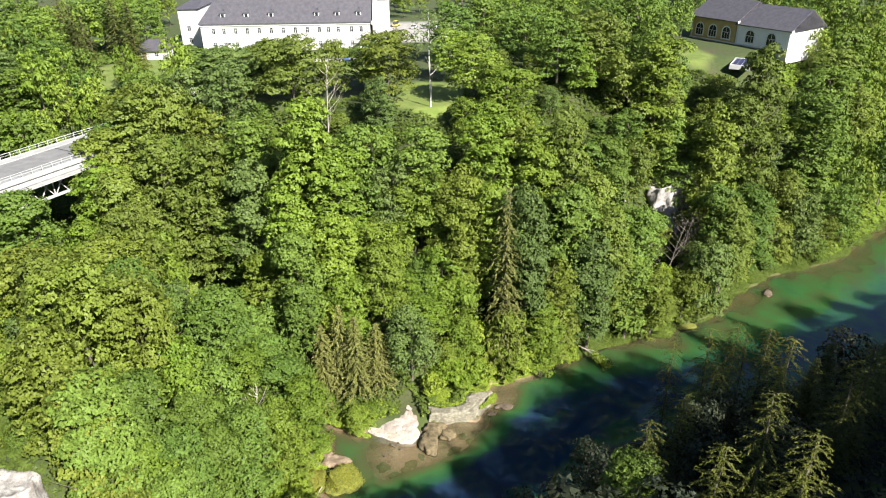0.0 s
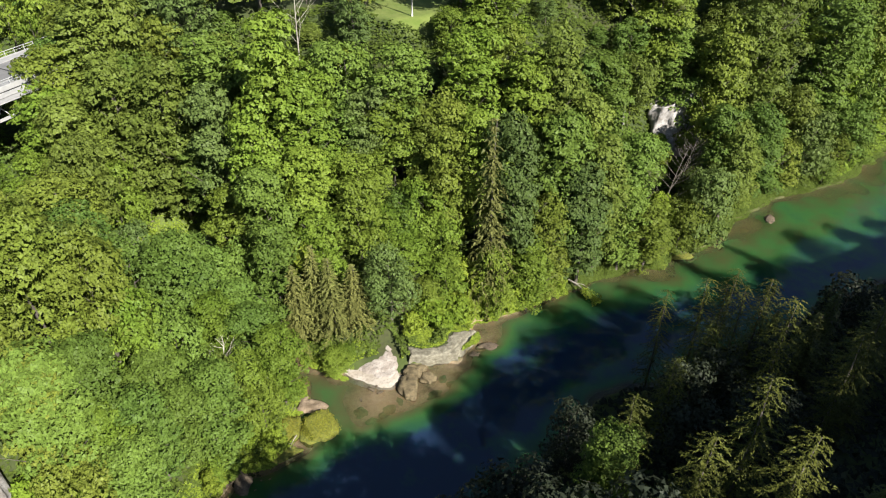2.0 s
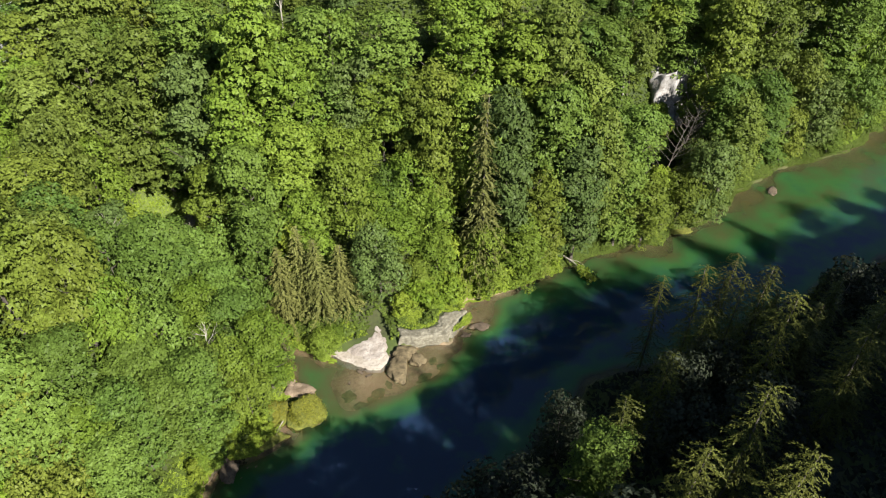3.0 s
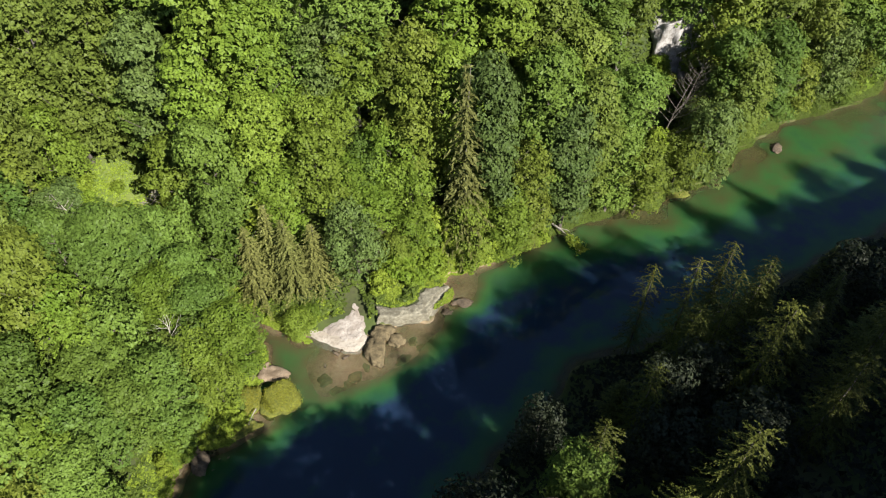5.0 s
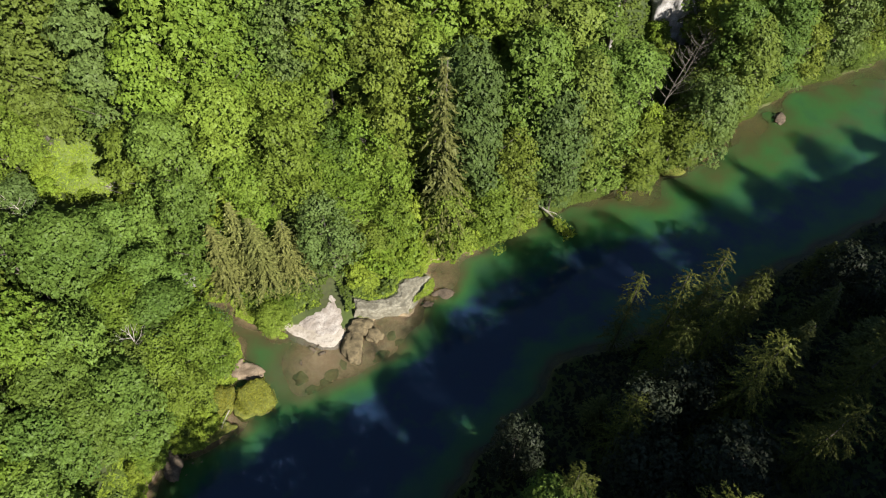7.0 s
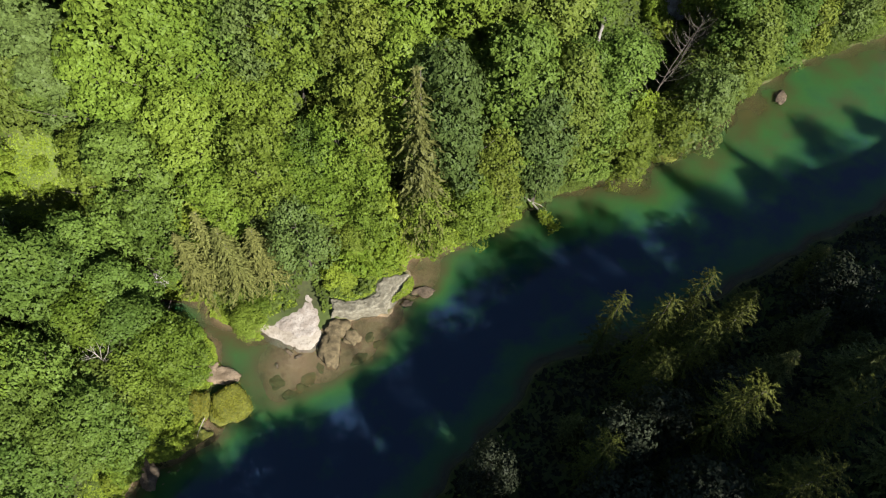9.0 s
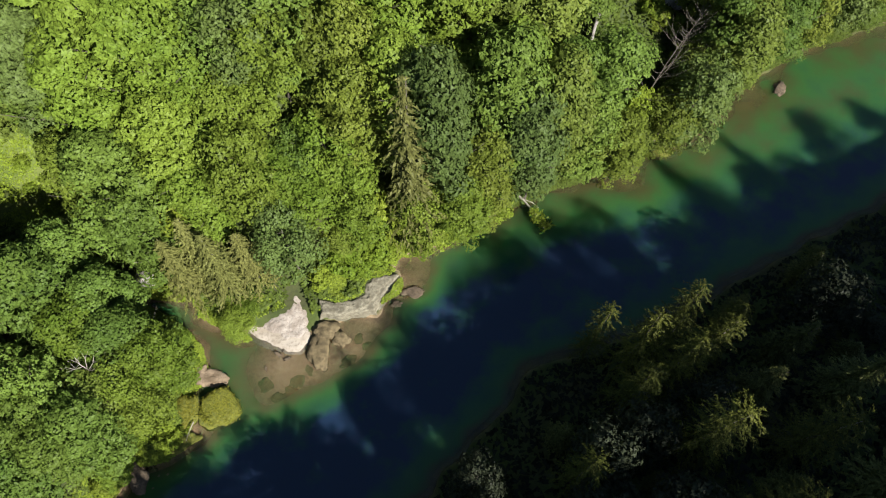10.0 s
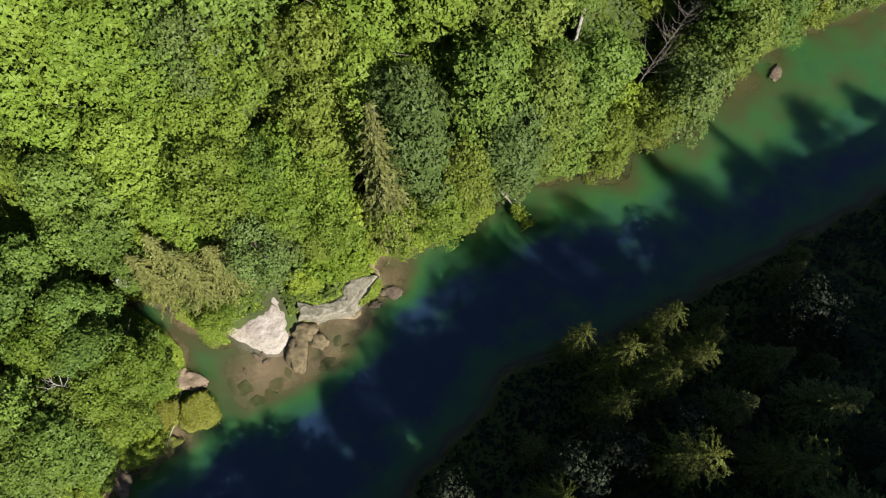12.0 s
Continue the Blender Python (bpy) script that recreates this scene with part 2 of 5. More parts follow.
def ripple(x, y, size, seed=0.0):
    """Cheap smooth unevenness, about -1 to 1."""
    a, b = x / size + seed, y / size - seed
    return (np.sin(a * 1.7 + 1.3 * np.sin(b * 1.1 + seed)) + np.sin(b * 2.1 + 1.7 * np.sin(a * 0.9)) + np.sin((a + b) * 1.3 + seed)) / 3


def bump(x, y, cx, cy, rx, ry, turn=0.0):
    c, s = math.cos(math.radians(turn)), math.sin(math.radians(turn))
    u, v = (x - cx) * c + (y - cy) * s, (y - cy) * c - (x - cx) * s
    return np.exp(-(u / rx) ** 2 - (v / ry) ** 2)


def survey(x, y):
    """Height of the ground, distance from the water's edge (minus: in the river) and whether it is the far side."""
    x, y = np.asarray(x, float), np.asarray(y, float)
    px, py = x, y
    x, y = x + 0.55 * ripple(x, y, 1.9, 7.0), y + 0.55 * ripple(x, y, 2.3, 9.0)
    wet = in_polygon(x, y, FAR_SHORE + NEAR_SHORE[::-1])
    df, _ = line_distance(x, y, FAR_SHORE)
    dn, _ = line_distance(x, y, NEAR_SHORE)
    far = df < dn
    x, y = px, py
    creek, run = line_distance(x, y, CREEK)
    rough = ripple(x, y, 9.0) * 1.2 + ripple(x, y, 3.1, 2.0) * 0.4
    side = np.interp(df + 1.5 * ripple(x, y, 14.0, 4.0), [0, 1.5, 4, 8, 12, 18, 25, 32, 42, 4000], [0.05, 1.3, 2.6, 5.2, 9.5, 18, 30, 39, PLATEAU, PLATEAU])
    slope = np.minimum(1, df / 6) * (1 - np.clip((df - 32) / 10, 0, 0.85))
    side = side + rough * slope
    # the wooded spur between brook and river is lower than the plateau
    spur = 1 / (1 + np.exp(np.clip((x * 0.55 + y * 0.84 - 62) / 6.0, -50, 50)))
    side = side * (1 - spur) + np.minimum(side, 23 + rough) * spur
    # the gravel ledge and the foot of the pale cliff
    ledge = np.clip(1.6 * bump(x, y, 4.0, 104.6, 8.0, 3.8, 28), 0, 1)
    side = side * (1 - ledge) + np.minimum(side, 1.9) * ledge
    hollow = np.clip(1.9 * bump(x, y, -7.5, 100.5, 5.0, 4.6), 0, 1)
    side = side * (1 - hollow) + np.minimum(side, 0.1 + 0.3 * np.maximum(0, y - 98.2)) * hollow
    # the foot of the white cliff
    notch = np.clip(1.7 * bump(x, y, 56.5, 147.5, 7.0, 5.5, 25), 0, 1)
    side = side * (1 - notch) + np.minimum(side, 15.5) * notch
    valley = np.interp(run, [0, 15, 30, 60, 120, 300], [0.6, 5, 13, 17, 20, 40]) + 0.95 * np.maximum(0, creek - 2.2)
    side = np.minimum(side, np.maximum(valley, 0.3))
    # Near hill, mostly unseen, raised in places to throw shade on bank and river.
    near = np.interp(dn, [0, 2, 8, 25, 36, 52, 72, 105, 250, 4000], [0.05, 1.2, 5.5, 15.5, 22, 39, 57, 78, 86, 86]) + np.clip((x - 75) / 30, 0, 1) * np.clip((dn - 22) / 25, 0, 1) * 4 + np.clip((x - 124) / 16, 0, 1) * np.clip((dn - 22) / 25, 0, 1) * 9 + np.clip((30 - x) / 20, 0, 1) * np.clip(dn / 8, 0, 1) * 9 + 6.0 * bump(x, y, 88, 34, 26, 20) + rough * np.minimum(1, dn / 6)
    dry = np.where(far, side, near)
    # Several shoals are added where sun falls, so that water stays green.
    shoal = 0.5 * bump(x, y, 2, 93, 6, 3.5, 25) + 0.88 * bump(x, y, -9, 92.5, 9.5, 6.0, 25) + 0.3 * bump(x, y, -8, 86, 8, 4, 25) + 0.36 * bump(x, y, 15.5, 107, 6, 3.5, 28) + 0.5 * bump(x, y, 4, 98, 6, 3.0, 25) + 0.42 * bump(x, y, 12, 107, 5, 2.6, 60) \
        + 0.25 * bump(x, y, 75, 142, 9, 3.0, 38) + 0.3 * bump(x, y, 52, 124, 7, 4.0, 25) + 0.7 * bump(x, y, -24, 80, 9, 3, 30) + 0.6 * bump(x, y, 115, 158, 40, 12, 30) + 0.4 * bump(x, y, 72, 132, 24, 8, 32) + 0.4 * bump(x, y, 38, 118.5, 14, 5, 28)
    depth = np.minimum(0.5 * (1 - np.exp(-df / 0.8)) + 2.9 * (1 - np.exp(-df / 7.0)), 2.6 * (1 - np.exp(-dn / 3.0))) * np.clip(1 - shoal, 0.08, 1)
    depth = np.maximum(0.05, depth + 0.12 * ripple(x, y, 2.3) * np.minimum(1, df / 3))
    return np.where(wet, -depth, dry), np.where(wet, -np.minimum(df, dn), np.minimum(df, dn)), far


def height(x, y):
    return float(survey(np.array([x]), np.array([y]))[0][0])

# ---- building blocks ----
def mesh_of(name, verts, faces, material, smooth=False):
    me = bpy.data.meshes.new(name)
    me.from_pydata([tuple(map(float, v)) for v in verts], [], [tuple(map(int, f)) for f in faces])
    me.materials.append(material)
    if smooth:
        me.polygons.foreach_set("use_smooth", [True] * len(me.polygons))
    return me


def thing(name, x, y, z, label, category, group="", kind="", turn=0.0):
    ob = new(name)
    ob.empty_display_size = 0.5
    ob.matrix_basis = pose(x, y, z, 0, 0, turn)
    return tagged(ob, label, category, group, kind)


def part(name, bm, material, parent, label=""):
    me = bpy.data.meshes.new(name)
    bm.to_mesh(me)
    bm.free()
    me.materials.append(material)
    ob = new(name, me)
    ob.parent = parent
    if label:
        ob["label"] = label
    return ob


def shared_part(name, me, parent, m=None, label=""):
    ob = new(name, me)
    ob.parent = parent
    if m is not None:
        ob.matrix_basis = m
    if label:
        ob["label"] = label
    return ob


def box(bm, x0, x1, y0, y1, z0, z1):
    v = [bm.verts.new((x, y, z)) for z in (z0, z1) for x, y in ((x0, y0), (x1, y0), (x1, y1), (x0, y1))]
    for f in ((3, 2, 1, 0), (4, 5, 6, 7), (0, 1, 5, 4), (1, 2, 6, 5), (2, 3, 7, 6), (3, 0, 4, 7)):
        bm.faces.new([v[i] for i in f])
    return bm


def bevelled(bm, width):
    bmesh.ops.bevel(bm, geom=bm.edges[:], offset=width, segments=1, affect="EDGES")
    return bm


def boxes(*sizes):
    bm = bmesh.new()
    for s in sizes:
        box(bm, *s)
    return bm


def beam(bm, a, b, r, sides=4):
    """A straight bar from a to b."""
    a, b = Vector(a), Vector(b)
    q = (b - a).to_track_quat("Z", "Y")
    rings = []
    for p in (a, b):
        rings.append([bm.verts.new(p + q @ Vector((r * math.cos(k), r * math.sin(k), 0))) for k in (math.tau * (i + 0.5) / sides for i in range(sides))])
    for i in range(sides):
        j = (i + 1) % sides
        bm.faces.new((rings[0][i], rings[0][j], rings[1][j], rings[1][i]))
    bm.faces.new(rings[0][::-1])
    bm.faces.new(rings[1])
    return bm


def limb_tube(verts, faces, points, radii, sides=6):
    """Adds a tapered, bent tube."""
    start = len(verts)
    for i, (p, r) in enumerate(zip(points, radii)):
        d = Vector(points[min(i + 1, len(points) - 1)]) - Vector(points[max(i - 1, 0)])
        q = d.to_track_quat("Z", "Y")
        for k in range(sides):
            a = math.tau * k / sides
            verts.append(Vector(p) + q @ Vector((r * math.cos(a), r * math.sin(a), 0)))
    for i in range(len(points) - 1):
        for k in range(sides):
            a, b = start + i * sides + k, start + i * sides + (k + 1) % sides
            faces.append((a, b, b + sides, a + sides))
    faces.append(tuple(start + (len(points) - 1) * sides + k for k in range(sides)))


def sprays(centres, normals, size, rng, stretch=1.35, tilt=0.9, slim=0.72):
    """Small pointed leaf sprays, each an island of its own, at the centres."""
    n = len(centres)
    nor = normals + rng.normal(0, tilt, (n, 3))
    nor /= np.linalg.norm(nor, axis=1)[:, None] + 1e-9
    u = np.cross(nor, rng.normal(0, 1, (n, 3)))
    u /= np.linalg.norm(u, axis=1)[:, None] + 1e-9
    v = np.cross(nor, u)
    s = size * rng.uniform(0.6, 1.35, (n, 1))
    a, b = u * s * stretch, v * s * slim
    pts = np.stack([centres + a, centres - a * 0.75 + b, centres - a * 0.75 - b], 1).reshape(-1, 3)
    return pts, np.arange(n * 3).reshape(n, 3)


def quick_mesh(name, pts, faces, material):
    me = bpy.data.meshes.new(name)
    me.vertices.add(len(pts))
    me.vertices.foreach_set("co", np.asarray(pts, np.float32).ravel())
    me.loops.add(faces.size)
    me.loops.foreach_set("vertex_index", faces.ravel().astype(np.int32))
    me.polygons.add(len(faces))
    me.polygons.foreach_set("loop_start", np.arange(0, faces.size, faces.shape[1], dtype=np.int32))
    me.update(calc_edges=True)
    me.materials.append(material)
    return me


# ---- the ground, the river ----
def axis(*spans):
    """Coordinates with a step of their own in each span (from, to, step)."""
    out = []
    for a, b, step in spans:
        out += list(np.arange(a, b, step))
    return np.array(out + [spans[-1][1]])


def sheet(name, xs, ys, z_of, material, fields):
    X, Y = np.meshgrid(xs, ys)
    Z = z_of(X, Y)
    nx, ny = len(xs), len(ys)
    i = np.arange(nx * ny).reshape(ny, nx)
    quads = np.stack([i[:-1, :-1], i[:-1, 1:], i[1:, 1:], i[1:, :-1]], -1).reshape(-1, 4)
    me = quick_mesh(name, np.stack([X, Y, Z], -1).reshape(-1, 3), quads, material)
    for key, values in fields(X, Y).items():
        me.attributes.new(key, "FLOAT", "POINT").data.foreach_set("value", np.clip(values, 0, 1).ravel().astype(np.float32))
    me.polygons.foreach_set("use_smooth", [True] * len(me.polygons))
    return new(name, me)


def soft(d, width):
    return np.clip(0.5 - d / width, 0, 1)


def ellipse(x, y, cx, cy, rx, ry):
    return (np.hypot((x - cx) / rx, (y - cy) / ry) - 1) * min(rx, ry)


MEADOWS = [(-88, 195, 13, 17), (-60, 214, 34, 7), (-4, 163, 10, 14), (74, 206, 7, 12), (-26, 196, 9, 9), (-84, 182, 10, 9)]
GLADE = (-49.5, 119.4, 9.5, 8.0)
# Many of these gaps are placed to keep the camera's view open.
CLEARINGS = [(-28.5, 104.2, 3.5, 3.0), (-21.6, 99.4, 3.0, 2.5), (-22.2, 95.6, 1.5, 1.5), (-18.2, 100, 1.8, 1.5), (-45, 108, 4.5, 4.5), (-38.5, 109.3, 3, 3), (-53, 59, 5, 6), (-66, 167, 5, 5), (46, 140, 4, 4), (77, 174, 4.5, 5), (52.5, 138, 3.5, 4.5), (-83, 200, 9, 12), (-76, 194, 8, 10), (86, 187, 7, 10), (95, 199, 9, 7), (-44, 114, 7, 6), (-51, 114, 9, 7), (54, 146, 8, 7.5), (51.5, 140, 6, 6), (5, 105.2, 8.5, 4.2), (-1.5, 101.8, 4.5, 3.6), (-17.5, 87, 6, 5.5), (-72, 176, 9, 10), (-62, 191, 18, 14), (84, 190, 9, 9), (91, 196, 10, 8), (-7, 99, 7, 4), (71, 196, 8, 17), (88, 193, 5, 6)]


def ground_fields(x, y):
    z, s, far = survey(x, y)
    meadow = np.zeros(x.shape)
    for e in MEADOWS:
        meadow = np.maximum(meadow, soft(ellipse(x, y, *e) + 1.2 * ripple(x, y, 4.0), 2.0))
    meadow = np.maximum(meadow, soft(ellipse(x, y, *GLADE) + ripple(x, y, 2.0), 1.5) * 0.85)
    meadow = np.maximum(meadow, 0.2 * soft(np.abs(s - 1.3) - 1.2 + 0.5 * ripple(x, y, 3.0), 0.8) * far)
    paved = soft(np.maximum(np.abs(x + 6) - 13, np.abs(y - 255) - 22), 1.0)
    paved = np.maximum(paved, soft(np.maximum(np.abs(x + 88) - 3.5, np.abs(y - 250) - 30), 1.0))
    paved = np.maximum(paved, soft(np.maximum(np.abs(x + 78) - 16, np.abs(y - 280) - 20), 1.0))
    paved = np.maximum(paved, soft(np.maximum(np.abs(x + 31) - 9, np.abs(y - 207.5) - 2.2), 0.6))
    return {"meadow": meadow, "paved": paved, "sand": soft(s - 0.1 + 0.4 * ripple(x, y, 1.7), 0.4) * np.where(far, np.where(x > 22, 0.18, 1.0), 0.2)}


ground = sheet("ground", axis((-3000, -300, 300), (-300, -120, 10), (-120, -60, 2.5), (-60, 125, 1.0), (125, 200, 2.5), (200, 500, 15), (500, 3000, 250)),
               axis((-2500, -100, 200), (-100, 40, 5), (40, 190, 1.0), (190, 300, 3), (300, 500, 20), (500, 3500, 300)),
               lambda x, y: survey(x, y)[0], GROUND, ground_fields)
tagged(ground, "wooded gorge slopes, meadows and sandy river bed", "ground", kind="structure")

river = sheet("water", axis((-110, -40, 3), (-40, 125, 1.0), (125, 420, 5)), axis((-90, 55, 4), (55, 190, 1.0), (190, 300, 4)),
              lambda x, y: np.zeros(x.shape), WATER, lambda x, y: {"depth": -survey(x, y)[0] / 3.4})
tagged(river, "clear green alpine river with a shallow sandy margin", "river", kind="structure")


# ---- trees ----
def broad_crown(name, seed, kind, height=18.0, width=12.0, low=0.06, lobes=20, blades=3000, size=0.245, lean=0.0, slender=0):
    """A lumpy crown of separate boughs, each a spread of leafy clumps with dark gaps between them."""
    rng = np.random.default_rng(seed)
    mid, half = height * (1 + low) / 2, height * (1 - low) / 2
    pts, nor = [], []
    for k in range(lobes):
        a = k * 2.39996 + rng.uniform(-0.4, 0.4)
        h = -0.8 + 1.72 * (k + 0.5) / lobes + rng.uniform(-0.08, 0.08)
        ring = math.sqrt(max(0.0, 1 - min(1, abs(h)) ** 2.2)) * rng.uniform(0.6, 1.0) if h > 0 else rng.uniform(0.6, 1.0)
        if slender:
            ring *= 0.78 + 0.3 * math.sin(k * 1.9)
        r = width * rng.uniform(0.13, 0.22)
        c = np.array([math.cos(a) * ring * width * 0.42 + lean * h, math.sin(a) * ring * width * 0.42, mid + h * (half - r * 0.5)])
        clumps = max(4, int(11 * (r / (width * 0.16)) ** 2))
        for q in range(clumps):
            b = q * 2.39996 + k
            up = 1 - 1.25 * (q + 0.5) / clumps
            d = np.array([math.cos(b) * math.sqrt(1 - up * up), math.sin(b) * math.sqrt(1 - up * up), up]) + rng.normal(0, 0.16, 3)
            d /= np.linalg.norm(d)
            at, rc = c + d * r * np.array([1, 1, 0.75]) * rng.uniform(0.86, 1.06), r * rng.uniform(0.34, 0.52)
            n = max(3, int(blades / lobes / 11 * (rc / (width * 0.068)) ** 2))
            e = rng.normal(0, 1, (n, 3)) + d * 0.5
            e[:, 2] = np.where(e[:, 2] < -0.1, -e[:, 2] * 0.7, e[:, 2])
            e /= np.linalg.norm(e, axis=1)[:, None]
            pts.append(at + e * rc * rng.uniform(0.7, 1.1, (n, 1)) * np.array([1, 1, 0.7]))
            out = e * 0.35 + d * 0.75 + np.array([0, 0, 0.25])
            nor.append(out / np.linalg.norm(out, axis=1)[:, None])
    p, q = sprays(np.concatenate(pts), np.concatenate(nor), size, rng, 1.2, 0.34, 0.85)
    return quick_mesh(name, p, q, LEAVES[kind])


def spruce_crown(name, seed, kind, height=22.0, width=8.0, low=0.12, whorls=30, droop=0.34, taper=0.75, fine=1.0):
    """Whorls of drooping boughs that stand out like spokes, each clad in narrow sprays."""
    rng = np.random.default_rng(seed)
    pts, along = [], []
    for w in range(whorls):
        f = (w + rng.uniform(-0.3, 0.3)) / whorls
        z = height * (low + (1 - low) * f)
        reach = width / 2 * max(0.06, (1 - max(0, f)) ** taper) * rng.uniform(0.75, 1.15)
        arms = int(6 + 3 * (1 - f))
        for k in range(arms):
            a = math.tau * k / arms + w * 1.1 + rng.uniform(-0.3, 0.3)
            length = reach * rng.uniform(0.65, 1.15)
            steps = max(3, int(length / (0.15 * fine)))
            for i in range(steps):
                g = (i + 0.6) / steps
                side = rng.normal(0, 0.06 + 0.13 * g * min(1, length / 3), 2)
                r = g * length
                pts.append((math.cos(a) * r - math.sin(a) * side[0], math.sin(a) * r + math.cos(a) * side[0], z + 0.16 * length - droop * r * g + side[1] * 0.3))
                t = a + rng.choice((-0.7, 0.7)) * rng.uniform(0.2, 1.2)
                along.append((math.cos(t), math.sin(t), -0.35 + rng.normal(0, 0.2)))
    pts, along = np.array(pts), np.array(along)
    n = len(pts)
    along /= np.linalg.norm(along, axis=1)[:, None]
    nor = np.array([0, 0, 1.0]) + rng.normal(0, 0.35, (n, 3))
    across = np.cross(along, nor)
    across /= np.linalg.norm(across, axis=1)[:, None]
    s = rng.uniform(0.2, 0.4, (n, 1)) * fine
    tri = np.stack([pts + along * s * 1.5, pts - along * s * 0.4 + across * s * 0.42, pts - along * s * 0.4 - across * s * 0.42], 1).reshape(-1, 3)
    return quick_mesh(name, tri, np.arange(n * 3).reshape(n, 3), LEAVES[kind])


def trunk_mesh(name, seed, height, base, material, limbs=7, top=0.85, spread=0.32):
    rng = np.random.default_rng(seed)
    verts, faces = [], []
    way = [(rng.normal(0, 0.012) * height * t, rng.normal(0, 0.012) * height * t, height * top * t - 0.8 * (t == 0)) for t in (0, 0.2, 0.45, 0.7, 1.0)]
    limb_tube(verts, faces, way, [base * 1.25, base, base * 0.75, base * 0.45, base * 0.12], 7)
    for k in range(limbs):
        f = 0.35 + 0.55 * k / max(1, limbs - 1)
        a = k * 2.4 + rng.uniform(-0.4, 0.4)
        z0, r = height * top * f, height * spread * (1.1 - f) * rng.uniform(0.7, 1.1)
        p = [(0, 0, z0), (math.cos(a) * r * 0.5, math.sin(a) * r * 0.5, z0 + r * 0.35), (math.cos(a) * r, math.sin(a) * r, z0 + r * 0.95)]
        limb_tube(verts, faces, p, [base * 0.38, base * 0.24, base * 0.06], 5)
    return mesh_of(name, verts, faces, material, True)


BROAD, TALL = {}, {}
for kind in ("bright", "dark", "olive", "yellow", "grey"):
    BROAD[kind] = [broad_crown("crown_" + kind, 11 + 3 * i + len(kind) * 7, kind, lobes=(24, 30, 27)[i], blades=(4300, 4600, 4400)[i], lean=(0, 0.8, -0.8)[i]) for i in range(3 if kind in ("bright", "dark") else 2)]
    TALL[kind] = [broad_crown("crown_tall_" + kind, 211 + 5 * i + len(kind) * 9, kind, 30.0, 10.5, 0.02, (50, 44)[i], (7000, 6600)[i], lean=(0.5, -0.7)[i], slender=1) for i in range(2)]
FIR = [spruce_crown("crown_fir", 41 + i, "fir", 22.0, 9.5, 0.1, 19, 0.3, 0.24, 0.6) for i in range(2)]
SPRUCE = [spruce_crown("crown_spruce", 5, "spruce"), spruce_crown("crown_spruce", 6, "spruce", width=7.0, droop=0.25), spruce_crown("crown_spruce_brown", 7, "brown", width=8.4, droop=0.45)]
HIDDEN = {kind: broad_crown("crown_thin_" + kind, 90, kind, lobes=20, blades=1100, size=0.42) for kind in ("dark", "bright")}
# Thin crown in the shade-darkened leaf tone, for the shaded bank.
HIDDEN["spruce"] = broad_crown("crown_thin_shade", 92, "bank_shade", lobes=22, blades=1500, size=0.3)
SHRUB = [broad_crown("shrub_leaves", 70 + i, "shrub", 4.0, 4.6, 0.02, 14, 1700, 0.17) for i in range(2)]
TRUNKS = [trunk_mesh("trunk", 21 + i, 18.0, 0.30, BARK) for i in range(3)]
TALL_TRUNK = trunk_mesh("trunk_tall", 27, 30.0, 0.34, BARK, 9)
SPRUCE_TRUNK = trunk_mesh("trunk_spruce", 31, 22.0, 0.28, BARK, 0, 0.97)
STEMS = trunk_mesh("stems", 33, 4.0, 0.07, BARK, 6, 0.7, 0.45)
WORDS = {"bright": ("beech_tree", "bright green broadleaf tree with a lumpy crown"), "dark": ("hornbeam_tree", "dark green broadleaf tree on the wooded slope"),
         "olive": ("lime_tree", "olive-green broadleaf tree with a dense crown"), "yellow": ("maple_tree", "yellowing broadleaf tree in late summer leaf"),
         "grey": ("ash_tree", "grey-green ash tree with a feathery crown"), "spruce": ("spruce_tree", "dark green spruce with drooping boughs"),
         "fir": ("fir_tree", "dark fir with spreading spoke-like boughs, tip in the sun"), "brown": ("spruce_tree", "brownish spruce hung with cones"), "shrub": ("shrub", "light green shrub beside the water")}
PLANTED = []


def plant(kind, x, y, tall, wide, turn, pick=0, group="", sink=0.25, plainly=False, top=None):
    """One tree or shrub on the ground at (x, y); top: the height above the river that it reaches, in place of its own height."""
    name, label = WORDS[kind]
    z = height(x, y) - sink
    if top is not None:
        tall = max(6.0, top - z)
    if kind in ("spruce", "brown"):
        me, stem, h0, w0 = SPRUCE[2 if kind == "brown" else pick % 2], SPRUCE_TRUNK, 22.0, 7.6
    elif kind == "fir":
        me, stem, h0, w0 = FIR[pick % 2], SPRUCE_TRUNK, 22.0, 9.5
    elif kind == "shrub":
        me, stem, h0, w0 = SHRUB[pick % 2], STEMS, 4.0, 4.6
    else:
        me, stem, h0, w0 = BROAD[kind][pick % len(BROAD[kind])], TRUNKS[pick % 3], 18.0, 12.0
        if tall > 2.1 * wide and not plainly:
            me, stem, h0, w0 = TALL[kind][pick % 2], TALL_TRUNK, 30.0, 10.5
    # Broadleaf crowns on the shaded bank get the shade-darkened leaves.
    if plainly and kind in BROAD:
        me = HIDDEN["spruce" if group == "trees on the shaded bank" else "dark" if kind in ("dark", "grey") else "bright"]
    ob = thing(name, x, y, z, label, "shrub" if kind == "shrub" else "tree", group or ("shrubs along the bank" if kind == "shrub" else "trees of the gorge forest"), turn=turn)
    ob.scale = (wide / w0, wide / w0, tall / h0)
    shared_part("stems" if kind == "shrub" else "trunk", stem, ob)
    shared_part("leaves" if kind == "shrub" else "crown", me, ob)
    PLANTED.append((x, y, wide / 2, z + tall))
    return ob


